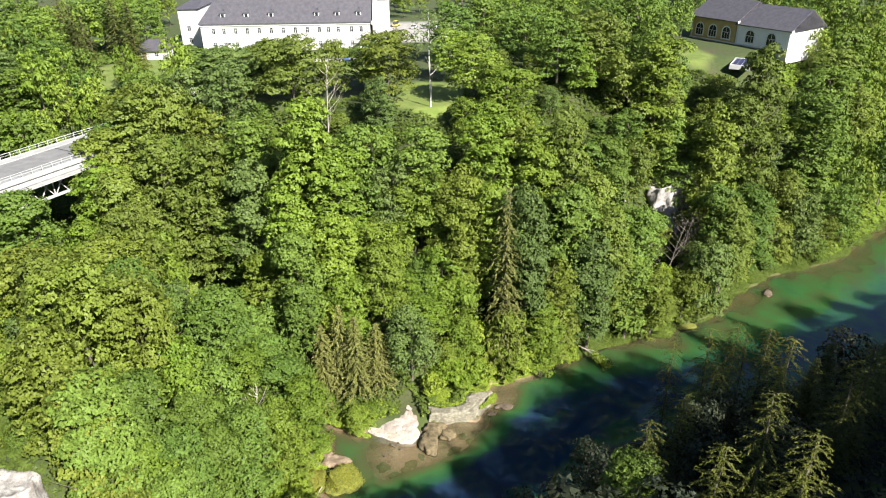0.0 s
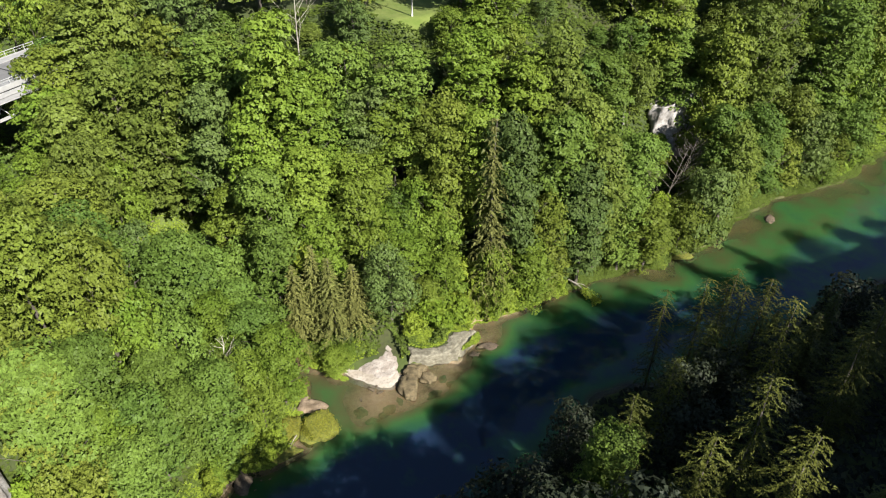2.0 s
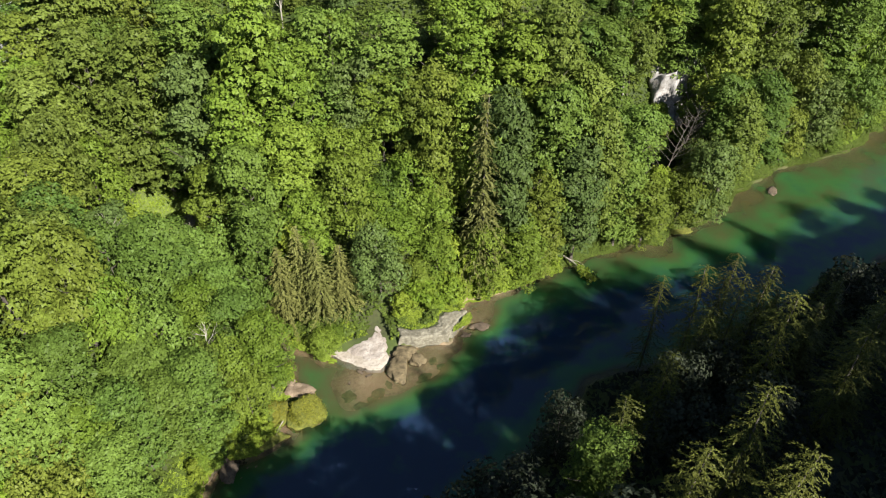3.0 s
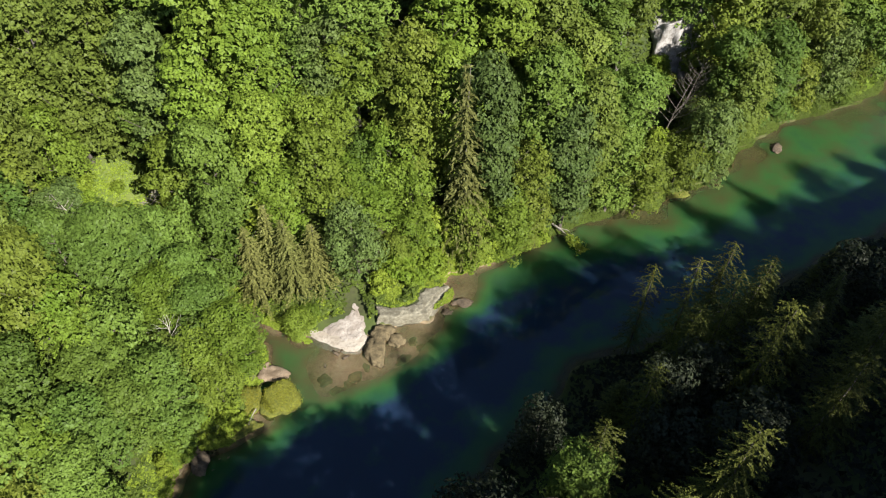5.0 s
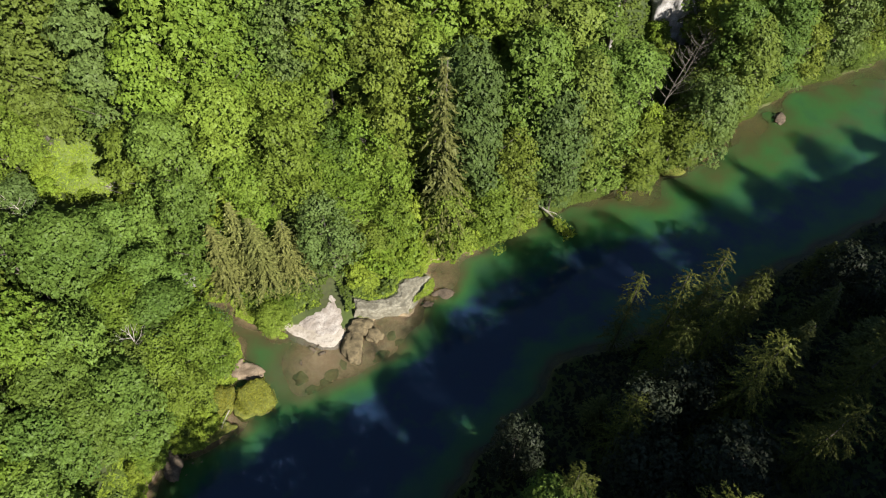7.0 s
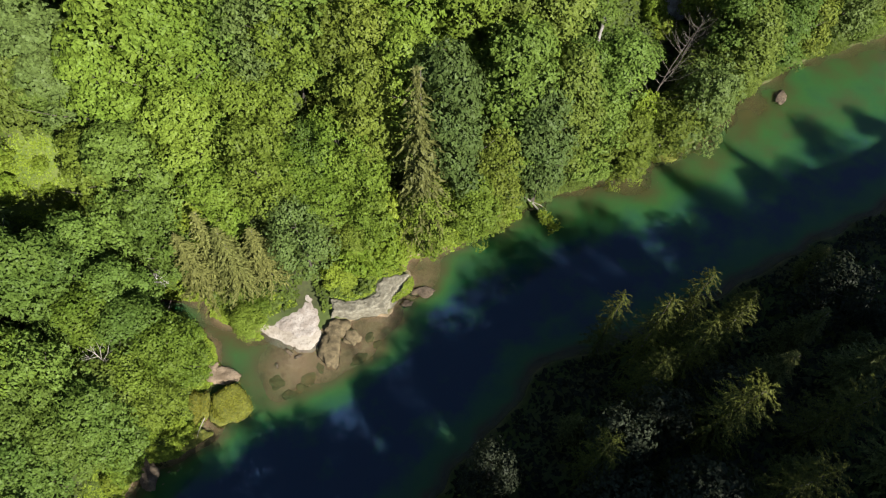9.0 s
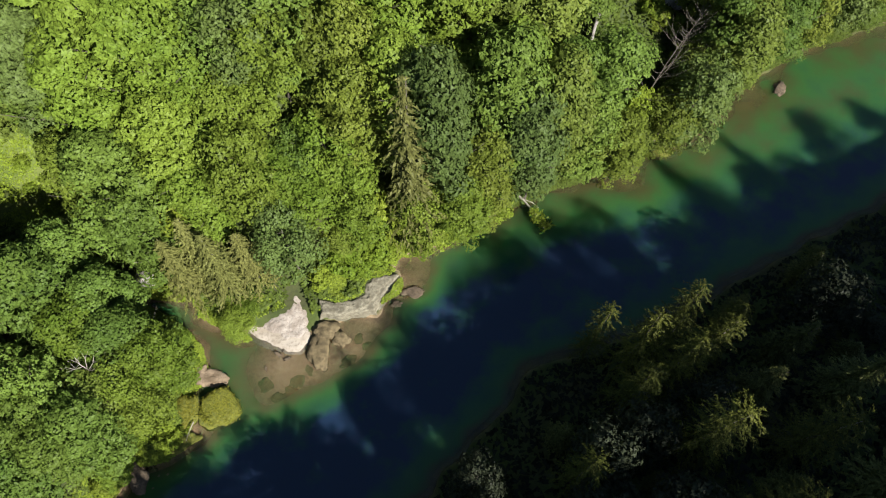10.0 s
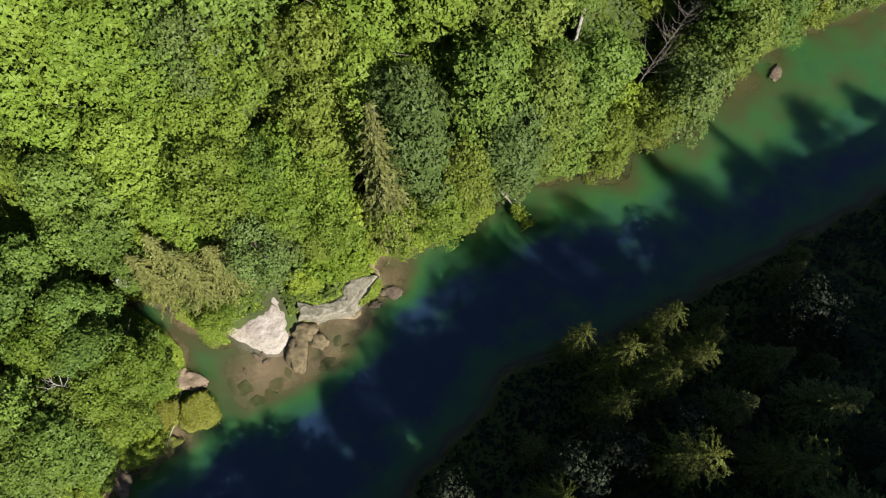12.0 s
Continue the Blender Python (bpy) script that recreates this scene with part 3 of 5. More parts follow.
# ---- the forest: kind, x, y, height, crown width ----
RIM_TREES = [("olive", -34, 158, 18, 15), ("yellow", -12, 160, 16.5, 14), ("bright", 8, 156, 15.5, 12), ("bright", 15, 150, 17, 14), ("dark", 29, 168, 18, 14),
             ("olive", 39, 172, 19, 14), ("dark", 52, 172, 19, 12), ("olive", 71, 172, 19, 11), ("dark", 114, 197, 18, 13), ("olive", 75, 181, 12, 8), ("olive", 121, 195, 22, 14),
             ("dark", -65, 182, 8, 11), ("yellow", -79, 178, 8, 8), ("grey", -47, 150, 20, 13)]
RIM_TREES_2 = [("yellow", -66, 144, 24, 15), ("grey", -58, 150, 21, 13), ("dark", -66, 152, 18, 12), ("yellow", -68.5, 133.5, 29, 12), ("olive", -63, 138, 30, 13), ("olive", -61, 145, 25, 13), ("grey", -50, 166, 12, 13), ("olive", -42, 172, 13, 12), ("dark", -57, 172, 11, 12), ("dark", -46, 178, 11, 12), ("dark", -18, 172, 12, 11), ("dark", 23, 185, 18, 15), ("dark", 4, 200, 17, 13), ("dark", 56, 180, 20, 10),
               ("olive", 80, 168, 20, 9), ("yellow", -25, 162, 14, 7), ("dark", 44, 186, 20, 14), ("dark", 32, 198, 19, 13), ("dark", 55, 195, 21, 13),
               ("olive", 116, 203, 16, 12), ("dark", 124, 212, 20, 15), ("dark", 60, 208, 20, 12), ("dark", 14, 214, 18, 13), ("bright", 3, 178, 13, 10)]
HILL_TREES = [("dark", -70, 102, 25, 11), ("bright", -79, 103, 24, 12), ("dark", -108, 190, 18, 15), ("spruce", -94, 187, 17, 9), ("dark", -98, 172, 14, 13), ("spruce", -90, 207, 20, 10), ("dark", -95, 229, 16, 12),
              ("dark", -100, 160, 11, 14), ("spruce", -98, 215, 21, 9), ("spruce", -111, 210, 23, 10), ("dark", -120, 205, 22, 15), ("bright", -96, 150, 9, 13),
              ("spruce", -103, 200, 19, 9), ("dark", -116, 178, 17, 14), ("dark", -106, 224, 18, 13), ("grey", -108, 168, 13, 12)]
# kind, x, y, height of the top above the river, crown width
BEND_TREES = [("dark", 26, 123.8, 39, 11.5), ("grey", 31, 121.8, 30, 10.5), ("yellow", 23.8, 118.6, 25, 8.5), ("olive", 35.2, 126, 33, 11), ("dark", 42.3, 131, 31, 11), ("yellow", 46.2, 126.6, 18, 8.5),
              ("dark", 40.5, 126.5, 22, 9), ("grey", 59.6, 134.3, 22, 12), ("dark", 63, 142, 32, 9), ("olive", 66.8, 141.8, 28, 11), ("dark", 75.5, 149.5, 28, 11), ("yellow", 86, 155.6, 16, 8.5),
              ("grey", 93, 159, 21, 11), ("olive", 89, 163.5, 26, 11), ("dark", 106, 167, 20, 12), ("dark", 80.5, 154.5, 23, 9), ("olive", 71.5, 146.8, 21, 9)]
FACE_TREES = [("olive", 32, 134.5, 38, 12), ("dark", 33, 145, 42, 12), ("bright", 19.5, 132.5, 47.5, 12), ("olive", 25.5, 135.5, 51, 12), ("dark", 37.5, 143, 43, 11), ("olive", 45, 150, 40, 10),
              ("yellow", 64.5, 152.5, 46, 12), ("olive", 74.5, 160, 46, 13), ("bright", 9, 132.5, 53, 12), ("dark", -4, 128.8, 50, 12), ("dark", -14, 133, 50, 13),
              ("bright", -25.5, 124.5, 58, 13.5), ("bright", -20.5, 122.8, 49, 11), ("dark", -40, 133.5, 51, 13), ("bright", 52, 161, 62, 13), ("olive", 81, 167, 57, 13), ("dark", 99, 172, 44, 14)]
FRONT_TREES = [("grey", 16.8, 118.6, 41.5, 10.5), ("yellow", 4.6, 120.6, 38, 9), ("yellow", 4.2, 126.6, 42.5, 9.5), ("bright", -5.6, 126, 40, 10.5), ("yellow", 0.4, 126.2, 41, 9), ("bright", -0.2, 118.6, 28, 9),
               ("bright", -7, 116.4, 24, 9), ("grey", -6.2, 107, 21.5, 9.5), ("bright", -11.6, 113.4, 31, 10), ("dark", -15.6, 127, 40, 10.5), ("grey", -9.6, 126.8, 43, 9.5), ("bright", -20, 115.6, 37.5, 10.5),
               ("dark", -27, 111, 36.5, 10), ("bright", -29.5, 118.8, 42.5, 11), ("bright", -18.3, 111.2, 27.5, 8.5), ("dark", -26.3, 107, 27.5, 8), ("bright", 13.6, 113.4, 17, 8), ("bright", 20, 114.8, 17.5, 8), ("bright", -3.8, 112.6, 20, 8.5), ("dark", -4, 118.2, 26, 8)]
CREST_TREES = [("olive", -47, 127, 49, 12), ("grey", -36.6, 123, 46, 11), ("olive", -56.5, 110.5, 42, 10), ("yellow", -57.5, 104.5, 38, 12), ("bright", -55.8, 117.5, 34, 10),
               ("olive", -61, 120.5, 45, 12), ("olive", -55, 126.5, 49, 11), ("yellow", -69, 129, 49, 11), ("bright", -66, 122, 46, 12), ("yellow", -66, 97, 41, 12), ("dark", -70, 140, 50, 12),
               ("bright", 10, 124, 40, 10), ("bright", 27, 129, 36, 9.5), ("bright", -12, 121, 33, 10), ("dark", 36.5, 129.5, 32, 9), ("bright", 4, 112.4, 15.5, 7.5), ("yellow", 0.4, 110, 9.5, 6), ("bright", 3.2, 116.4, 23, 8)]
SPUR_TREES = [("dark", -38, 95, 34, 10.5), ("dark", -44, 94, 33, 11), ("dark", -37.5, 98.8, 28, 9), ("dark", -36.5, 103, 25.5, 8.5), ("dark", -31, 98.2, 22.5, 8.5), ("bright", -23.6, 90.2, 19.5, 8),
              ("dark", -26.8, 92.6, 22, 8.5), ("grey", -30.6, 89.6, 16, 8.5), ("dark", -36.5, 85.4, 27, 9.5), ("bright", -41, 84, 31, 10), ("dark", -38, 80, 25, 8.5), ("dark", -30.6, 80, 21, 9),
              ("olive", -32.6, 84.4, 17.5, 8), ("bright", -25.6, 84.2, 13, 6.5), ("yellow", -45, 84.6, 40, 11), ("yellow", -52, 82, 46, 12)]
SPUR_TREES_2 = [("dark", -43, 73, 33, 9.5), ("dark", -43.5, 66.4, 39, 10.5), ("yellow", -45.4, 66.5, 38, 9.5), ("bright", -41, 69, 26, 8.5), ("dark", -51, 95, 38, 12), ("olive", -50.5, 88, 41, 11), ("yellow", -52, 72, 41, 11),
                ("bright", -33, 92.6, 24, 8), ("dark", -34.4, 77.6, 20, 8), ("dark", -37.5, 73.5, 24, 8), ("olive", -58, 90, 43, 12), ("bright", -28.5, 87, 16.5, 7.5), ("dark", -36.8, 66, 22, 8)]
CONIFERS = [("brown", 12.2, 114.2, 43.5, 10.5), ("brown", -16.5, 104.4, 22, 8.5), ("brown", -22.6, 104.4, 20.5, 8.5), ("brown", -19.4, 106.2, 23.5, 8), ("brown", -12.6, 105.8, 19.5, 8), ("brown", -39.8, 87.4, 26, 7.5)]
SUNLIT_FIRS = [("fir", 38.5, 93.4, 23, 6.0), ("fir", 43.2, 90.6, 27.6, 7.4), ("fir", 49.6, 95.2, 25.6, 6.5), ("fir", 52, 89.6, 28, 6.5), ("fir", 47.4, 87.3, 28.4, 7.4), ("fir", 42.2, 84.4, 25, 7.9),
               ("fir", 48.4, 77.6, 34.4, 9.2), ("fir", 59.8, 76.8, 34, 9.2), ("fir", 33.4, 73.6, 28.2, 6.5), ("fir", 25.4, 64.6, 31.6, 7.0), ("fir", 30.2, 55.4, 36, 7.9), ("fir", 37, 51.3, 41.4, 8.7),
               ("fir", 52, 68.6, 37, 7.9), ("fir", 46.4, 90.6, 26.4, 5.5), ("fir", 54.4, 92.4, 25.5, 6.0), ("fir", 37.2, 59.8, 39.6, 8.5), ("dark", 23.4, 63.4, 27, 7)]
# Some are out of view, added or set tall to shade the river.
SHADED_TREES = [("grey", 41.4, 78.4, 23.6, 8), ("grey", 37.4, 76.4, 24.2, 7.5), ("dark", 44, 67, 28, 10), ("spruce", 57, 84, 26, 8), ("spruce", 63, 90, 25, 7), ("dark", 36, 69, 24, 9), ("spruce", 67.5, 84, 31, 8),
                ("dark", 22, 47, 36, 12), ("dark", 14.5, 48.5, 34.5, 11), ("dark", 8, 42, 38.5, 12), ("dark", 28, 44, 32, 11), ("dark", 16, 36, 37, 12), ("dark", 3, 33, 41, 12), ("dark", 34, 45, 33, 10), ("dark", -2, 26, 38, 12),
                ("grey", 50, 82, 22, 8), ("spruce", 66, 71, 34, 9), ("dark", 12.5, 60.5, 24, 10), ("dark", 6.5, 56, 23, 10), ("dark", 97.5, 67, 49, 10)]

BANK_SHRUBS = [("shrub", 12.5, 113.0, 6, 6), ("shrub", 16, 114.9, 7, 7), ("shrub", 19.5, 116.2, 8, 7), ("shrub", 22.5, 118, 7, 6.5), ("shrub", 9, 113, 6, 6), ("shrub", 5, 110, 5.5, 6), ("shrub", 0.5, 107.6, 5.5, 5.5),
               ("shrub", 26, 119.4, 5, 5), ("shrub", -2.2, 105.6, 4.5, 4.5), ("shrub", 3, 108, 4, 5), ("shrub", 17.5, 118, 9, 7), ("shrub", 11, 116, 9, 7), ("shrub", 7, 115, 9, 7)]
SHRUBS = [("shrub", 54.0, 148.6, 3.6, 4.5), ("shrub", 57.4, 149.6, 3.2, 4.4), ("shrub", 60.6, 151.0, 3.6, 4.6), ("shrub", 52.4, 149.6, 5.6, 4.6), ("shrub", 63.4, 153.2, 4.4, 4.4),
          ("shrub", -53.0, 116.6, 2.4, 3.2), ("shrub", -50.6, 123.0, 2.0, 2.8), ("shrub", -46.4, 116.2, 2.0, 2.8), ("shrub", -55.2, 121.8, 2.8, 3.6), ("shrub", -49.2, 118.6, 1.4, 2.2)]
rng = random.Random(4)
for rows in (BEND_TREES, FACE_TREES, FRONT_TREES, CREST_TREES, SPUR_TREES, SPUR_TREES_2, CONIFERS):
    for i, (kind, x, y, top, wide) in enumerate(rows):
        plant(kind, x, y, 0, wide, rng.uniform(0, 360), i, top=top)
for rows in (RIM_TREES, RIM_TREES_2, HILL_TREES, BANK_SHRUBS, SHRUBS):
    for i, (kind, x, y, tall, wide) in enumerate(rows):
        plant(kind, x, y, tall, wide, rng.uniform(0, 360), i)
for rows in (SUNLIT_FIRS, SHADED_TREES):
    for i, (kind, x, y, top, wide) in enumerate(rows):
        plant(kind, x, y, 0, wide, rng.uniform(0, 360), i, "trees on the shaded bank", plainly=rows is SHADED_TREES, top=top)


def canopy(x, y):
    """How high the trees round a place reach; None where there are none."""
    near = [((x - a) ** 2 + (y - b) ** 2, t) for a, b, r, t in PLANTED if r > 2.5 and (x - a) ** 2 + (y - b) ** 2 < 196]
    total = sum(1 / (d + 4) for d, _ in near)
    return sum(t / (d + 4) for d, t in near) / total if near else None

BRIDGE_AT, BRIDGE_WAY, BRIDGE_WIDE = Vector((-80.3, 123.4, 44.6)), Vector((0.48, 0.877, 0.0)).normalized(), 13.0
BRIDGE_SIDE = Vector((BRIDGE_WAY.y, -BRIDGE_WAY.x, 0))


def kept_free(x, y):
    """Meadows, yards, buildings and the bridge have no trees, nor do the camera's sight lines."""
    if any(ellipse(x, y, *e) < 3.5 for e in MEADOWS) or any(ellipse(x, y, *e) < 0.5 for e in [GLADE] + CLEARINGS):
        return True
    if -100 < x < 8 and 200 < y < 285 or -30 < x < 2 and 150 < y < 200 or 80 < x < 112 and 192 < y < 245 or -97 < x < -61 and 164 < y < 215:
        return True
    v = Vector((x, y, 0)) - BRIDGE_AT
    return abs(v.dot(BRIDGE_SIDE)) < 9.5 and -60 < v.dot(BRIDGE_WAY) < 24


def fill(count, x0, x1, y0, y1, gap, choose, near_side, s0, s1, group="", tries=40, plainly=False, below=None):
    """Scatters further trees between those already there."""
    made = 0
    for _ in range(count * tries):
        if made >= count:
            return
        x, y = rng.uniform(x0, x1), rng.uniform(y0, y1)
        z, s, far = survey(np.array([x]), np.array([y]))
        if not s0 < s[0] < s1 or far[0] == near_side or kept_free(x, y):
            continue
        if any((x - a) ** 2 + (y - b) ** 2 < max(gap, (0.62 * r + gap * 0.3)) ** 2 for a, b, r, _ in PLANTED):
            continue
        kind, tall, wide = choose(float(s[0]))
        level = canopy(x, y) if below else None
        if level is not None:
            tall = min(26.0, level - float(z[0]) - rng.uniform(*below))
            if tall < 4.5:
                continue
            wide = max(4.5, min(9.5, tall * rng.uniform(0.45, 0.6)))
        if kind == "bright" and x > 35 and not near_side:
            kind = ("dark", "olive", "grey")[made % 3]
        plant(kind, x, y, tall, wide, rng.uniform(0, 360), rng.randrange(6), group, plainly=plainly)
        made += 1


def slope_choice(s):
    kind = rng.choice(("bright", "bright", "bright", "dark", "dark", "olive", "grey", "yellow"))
    tall = rng.uniform(13, 23) if s < 30 else rng.uniform(12, 18)
    return kind, tall, tall * rng.uniform(0.38, 0.52)


def low_choice(s):
    tall = rng.uniform(6, 10)
    return rng.choice(("bright", "dark", "dark", "shrub")), tall, tall * rng.uniform(0.6, 0.9)


def shore_choice(s):
    if s < 3.2:
        tall = rng.uniform(2.0, 5.5)
        return rng.choice(("shrub", "shrub", "bright")), tall, tall * rng.uniform(0.9, 1.4)
    tall = rng.uniform(5, 10)
    return rng.choice(("bright", "shrub", "bright", "yellow", "dark")), tall, tall * rng.uniform(0.8, 1.1)


def bend_choice(s):
    tall = rng.uniform(7, 14)
    return rng.choice(("dark", "olive", "grey", "dark", "yellow")), tall, tall * rng.uniform(0.6, 0.8)


def near_choice(s):
    if s < 34:
        tall = rng.uniform(7, 12)
        return rng.choice(("spruce", "dark", "dark")), tall, tall * rng.uniform(0.6, 0.9)
    tall = rng.uniform(13, 21)
    return (rng.choice(("spruce", "dark")), tall, tall * rng.uniform(0.34, 0.5)) if rng.random() < 0.55 else ("dark", tall * 0.85, tall * rng.uniform(0.45, 0.6))


fill(75, -72, 112, 60, 190, 5.4, slope_choice, False, 3, 60, below=(4.0, 9.0))
fill(40, -62, 112, 60, 160, 3.4, low_choice, False, 2.5, 50, below=(8.0, 14.0))
fill(95, -135, -60, 80, 235, 4.6, slope_choice, False, 8, 300, plainly=True)
fill(75, 15, 165, 165, 245, 5.5, slope_choice, False, 8, 300, plainly=True)
fill(60, 104, 165, 160, 235, 4.5, slope_choice, False, 5, 80, plainly=True)
fill(90, -130, 170, 240, 330, 8.0, slope_choice, False, 20, 400, plainly=True)
fill(42, 24, 112, 110, 176, 3.0, bend_choice, False, 0.3, 3.5)
fill(62, -32, 26, 72, 120, 2.0, shore_choice, False, 0.5, 5.5)
fill(25, 24, 112, 110, 176, 1.6, shore_choice, False, 0.4, 2.0)
def ridge_shadow_choice(s):
    tall = rng.uniform(5, 9)
    return "dark", tall, tall * rng.uniform(0.7, 0.9)


def shade_caster_choice(s):
    tall = rng.uniform(25, 30)
    return rng.choice(("spruce", "dark", "dark")), tall, tall * rng.uniform(0.35, 0.5)


# Tall trees out of view, added to shade the left of the river.
fill(34, -15, 12, 6, 37, 4.5, shade_caster_choice, True, 2.0, 30, "trees on the shaded bank", plainly=True)
fill(75, 2, 120, 20, 140, 5.2, near_choice, True, 2.0, 75, "trees on the shaded bank", plainly=True, below=(5.0, 11.0))
# Unseen ridge and hill trees, added to throw a scalloped shadow edge.
fill(14, 110, 190, 35, 115, 11.0, ridge_shadow_choice, True, 60, 90, "trees on the shaded bank", plainly=True)
fill(60, 5, 160, -70, 60, 8.5, near_choice, True, 30, 160, "trees on the shaded bank", plainly=True)
# Unseen screen trees, added to block two sun beams on the water.
for i, (kind, x, y, top, wide) in enumerate([("dark", 46, 31, 54.5, 9), ("dark", 92, 67, 50, 6.5)]):
    plant(kind, x, y, 0, wide, 70.0 * i, i, "trees on the shaded bank", plainly=True, top=top)


# ---- undergrowth: what nobody could count ----
def along_shore(count, g, x0, x1, reach):
    """Random places within reach of the far water's edge, inland."""
    line = [p for p in FAR_SHORE if x0 <= p[0] <= x1]
    seg = [(a, b, math.dist(a, b)) for a, b in zip(line, line[1:])]
    which = g.choice(len(seg), count, p=np.array([s[2] for s in seg]) / sum(s[2] for s in seg))
    k, off = g.uniform(0, 1, count), g.uniform(-reach, reach, count)
    ax, ay, bx, by, n = (np.array([f(*s) for s in seg])[which] for f in (lambda a, b, d: a[0], lambda a, b, d: a[1], lambda a, b, d: b[0], lambda a, b, d: b[1], lambda a, b, d: d))
    return ax + (bx - ax) * k - (by - ay) / n * off, ay + (by - ay) * k + (bx - ax) / n * off


LEDGE = [(-3.1, 99.8), (-0.1, 99.6), (2.6, 100.2), (6.1, 100.5), (7.1, 102.5), (9.1, 105.2), (10.0, 107.0), (9.3, 107.6), (7.2, 107.2), (4.9, 106.8), (3.9, 105.7), (3.8, 104.7), (3.6, 103.9), (2.2, 103.0), (-0.9, 102.6), (-3.6, 103.0)]
PALE_BANK = [(-14.3, 99.4), (-12.1, 98.1), (-10, 97.0), (-8.1, 96.4), (-5.9, 96.5), (-5.0, 97.6), (-4.2, 99.4), (-4.5, 101), (-5.3, 102.6), (-6, 104.2), (-6.8, 105.4), (-8.2, 104.2), (-8.6, 102.0), (-10.2, 101.0), (-12, 100.2)]


def inside_of(x, y, ring):
    """Distance inside (plus) or outside (minus) of a closed outline."""
    d = line_distance(x, y, ring + ring[:1])[0]
    return np.where(in_polygon(x, y, ring), d, -d)


def undergrowth(name, label, count, x0, x1, y0, y1, s0, s1, near_side, lift, size, kind, seed, shore=False):
    g = np.random.default_rng(seed)
    x, y = along_shore(count, g, x0, x1, s1) if shore else (g.uniform(x0, x1, count), g.uniform(y0, y1, count))
    z, s, far = survey(x, y)
    keep = (s > s0) & (s < s1) & (far != near_side) & (inside_of(x, y, LEDGE) < 0.25 + 0.35 * ripple(x, y, 1.1)) & (inside_of(x, y, PALE_BANK) < 0.2 + 0.4 * ripple(x, y, 1.1)) & (ellipse(x, y, 57.5, 153.0, 5, 2.6) > 0) & (ellipse(x, y, 87, 193, 6, 8) > 0) & (ellipse(x, y, *GLADE) + ripple(x, y, 2.0) > 0)
    keep &= (inside_of(x, y, LEDGE) < -1.8) | (s > 1.3)
    keep &= (inside_of(x, y, PALE_BANK) < -0.15) & ((inside_of(x, y, PALE_BANK) < -2.0) | (s > 0.8))
    for e in MEADOWS:
        keep &= ellipse(x, y, *e) > 0
    x, y, z, s = x[keep], y[keep], z[keep], s[keep]
    inland = s > -1.5 * np.clip(0.35 + ripple(x, y, 3.3, 5.0), 0, 1)
    x, y, z, s = x[inland], y[inland], np.maximum(z[inland], 0.12), s[inland]
    hump = lift * np.clip(0.45 + 0.65 * ripple(x, y, 1.9, 3.0) + 0.3 * ripple(x, y, 5.0, 1.0), 0.05, 1.2) * np.clip((s + 0.9) / 2.5, 0.15, 1)
    p = np.stack([x, y, z + hump * g.uniform(0.55, 1.0, len(x))], 1)
    n = np.tile((0.1, -0.25, 1.0), (len(x), 1))
    return tagged(new(name, quick_mesh(name, *sprays(p, n, size, g, 1.2, 0.3, 0.85), LEAVES[kind])), label, "undergrowth", kind="stuff")


undergrowth("slope_undergrowth", "dense green bushes and saplings covering the slope", 220000, -75, 125, 58, 192, 1.0, 52, False, 2.0, 0.33, "bush", 1)
undergrowth("bank_undergrowth", "bright green grass and bushes along the water", 60000, -34, 27, 70, 185, -1.5, 5.0, False, 1.3, 0.22, "shrub", 2, True)
undergrowth("bend_undergrowth", "dark green bushes under the trees at the water", 36000, 24, 135, 70, 185, -1.0, 3.0, False, 1.3, 0.24, "bush", 7, True)
# Undergrowth in the leaf tone that has shade painted in.
undergrowth("shade_undergrowth", "bushes on the shaded bank, darkened to stand for shade", 45000, 0, 125, 30, 150, 0.6, 60, True, 1.6, 0.4, "bank_shade", 3)
undergrowth("side_undergrowth", "bushes under the trees above the bend", 40000, 98, 175, 158, 250, 1, 300, False, 2.0, 0.5, "bright", 5)
undergrowth("far_undergrowth", "bushes under the trees of the plateau", 50000, -135, -60, 80, 235, 3, 300, False, 1.8, 0.45, "dark", 4)

g = np.random.default_rng(6)
a, r = g.uniform(0, math.tau, 5000), np.sqrt(g.uniform(0, 1, 5000))
x, y = GLADE[0] + np.cos(a) * r * (GLADE[2] + 1), GLADE[1] + np.sin(a) * r * (GLADE[3] + 1)
p = np.stack([x, y, survey(x, y)[0] + 0.7 * np.clip(ripple(x, y, 1.3) + 0.5 * ripple(x, y, 3.1) + 0.4, 0.05, 1.2) * g.uniform(0.5, 1.0, 5000)], 1)
tagged(new("glade_grass", quick_mesh("glade_grass", *sprays(p, np.tile((0.1, -0.3, 1.0), (5000, 1)), 0.22, g, 1.3, 0.45), LEAVES["shrub"])), "light green grass and herbs in the forest glade", "grass", kind="stuff")


g = np.random.default_rng(16)
x, y = g.uniform(-3, 11, 9000), g.uniform(101, 110, 9000)
keep = (inside_of(x, y, LEDGE) < 0.1 + 0.3 * ripple(x, y, 0.9)) & (ellipse(x, y, 3.2, 105.4, 7.0, 4.0) < 0)
x, y = x[keep], y[keep]
p = np.stack([x, y, np.maximum(1.7, survey(x, y)[0]) + 0.15 + 0.7 * np.clip(ripple(x, y, 1.0) + 0.3, 0.0, 1)], 1)
tagged(new("ledge_grass", quick_mesh("ledge_grass", *sprays(p, np.tile((0.1, -0.3, 1.0), (len(x), 1)), 0.2, g, 1.3, 0.35), LEAVES["shrub"])), "yellow-green grass and herbs on the gravel ledge", "grass", kind="stuff")


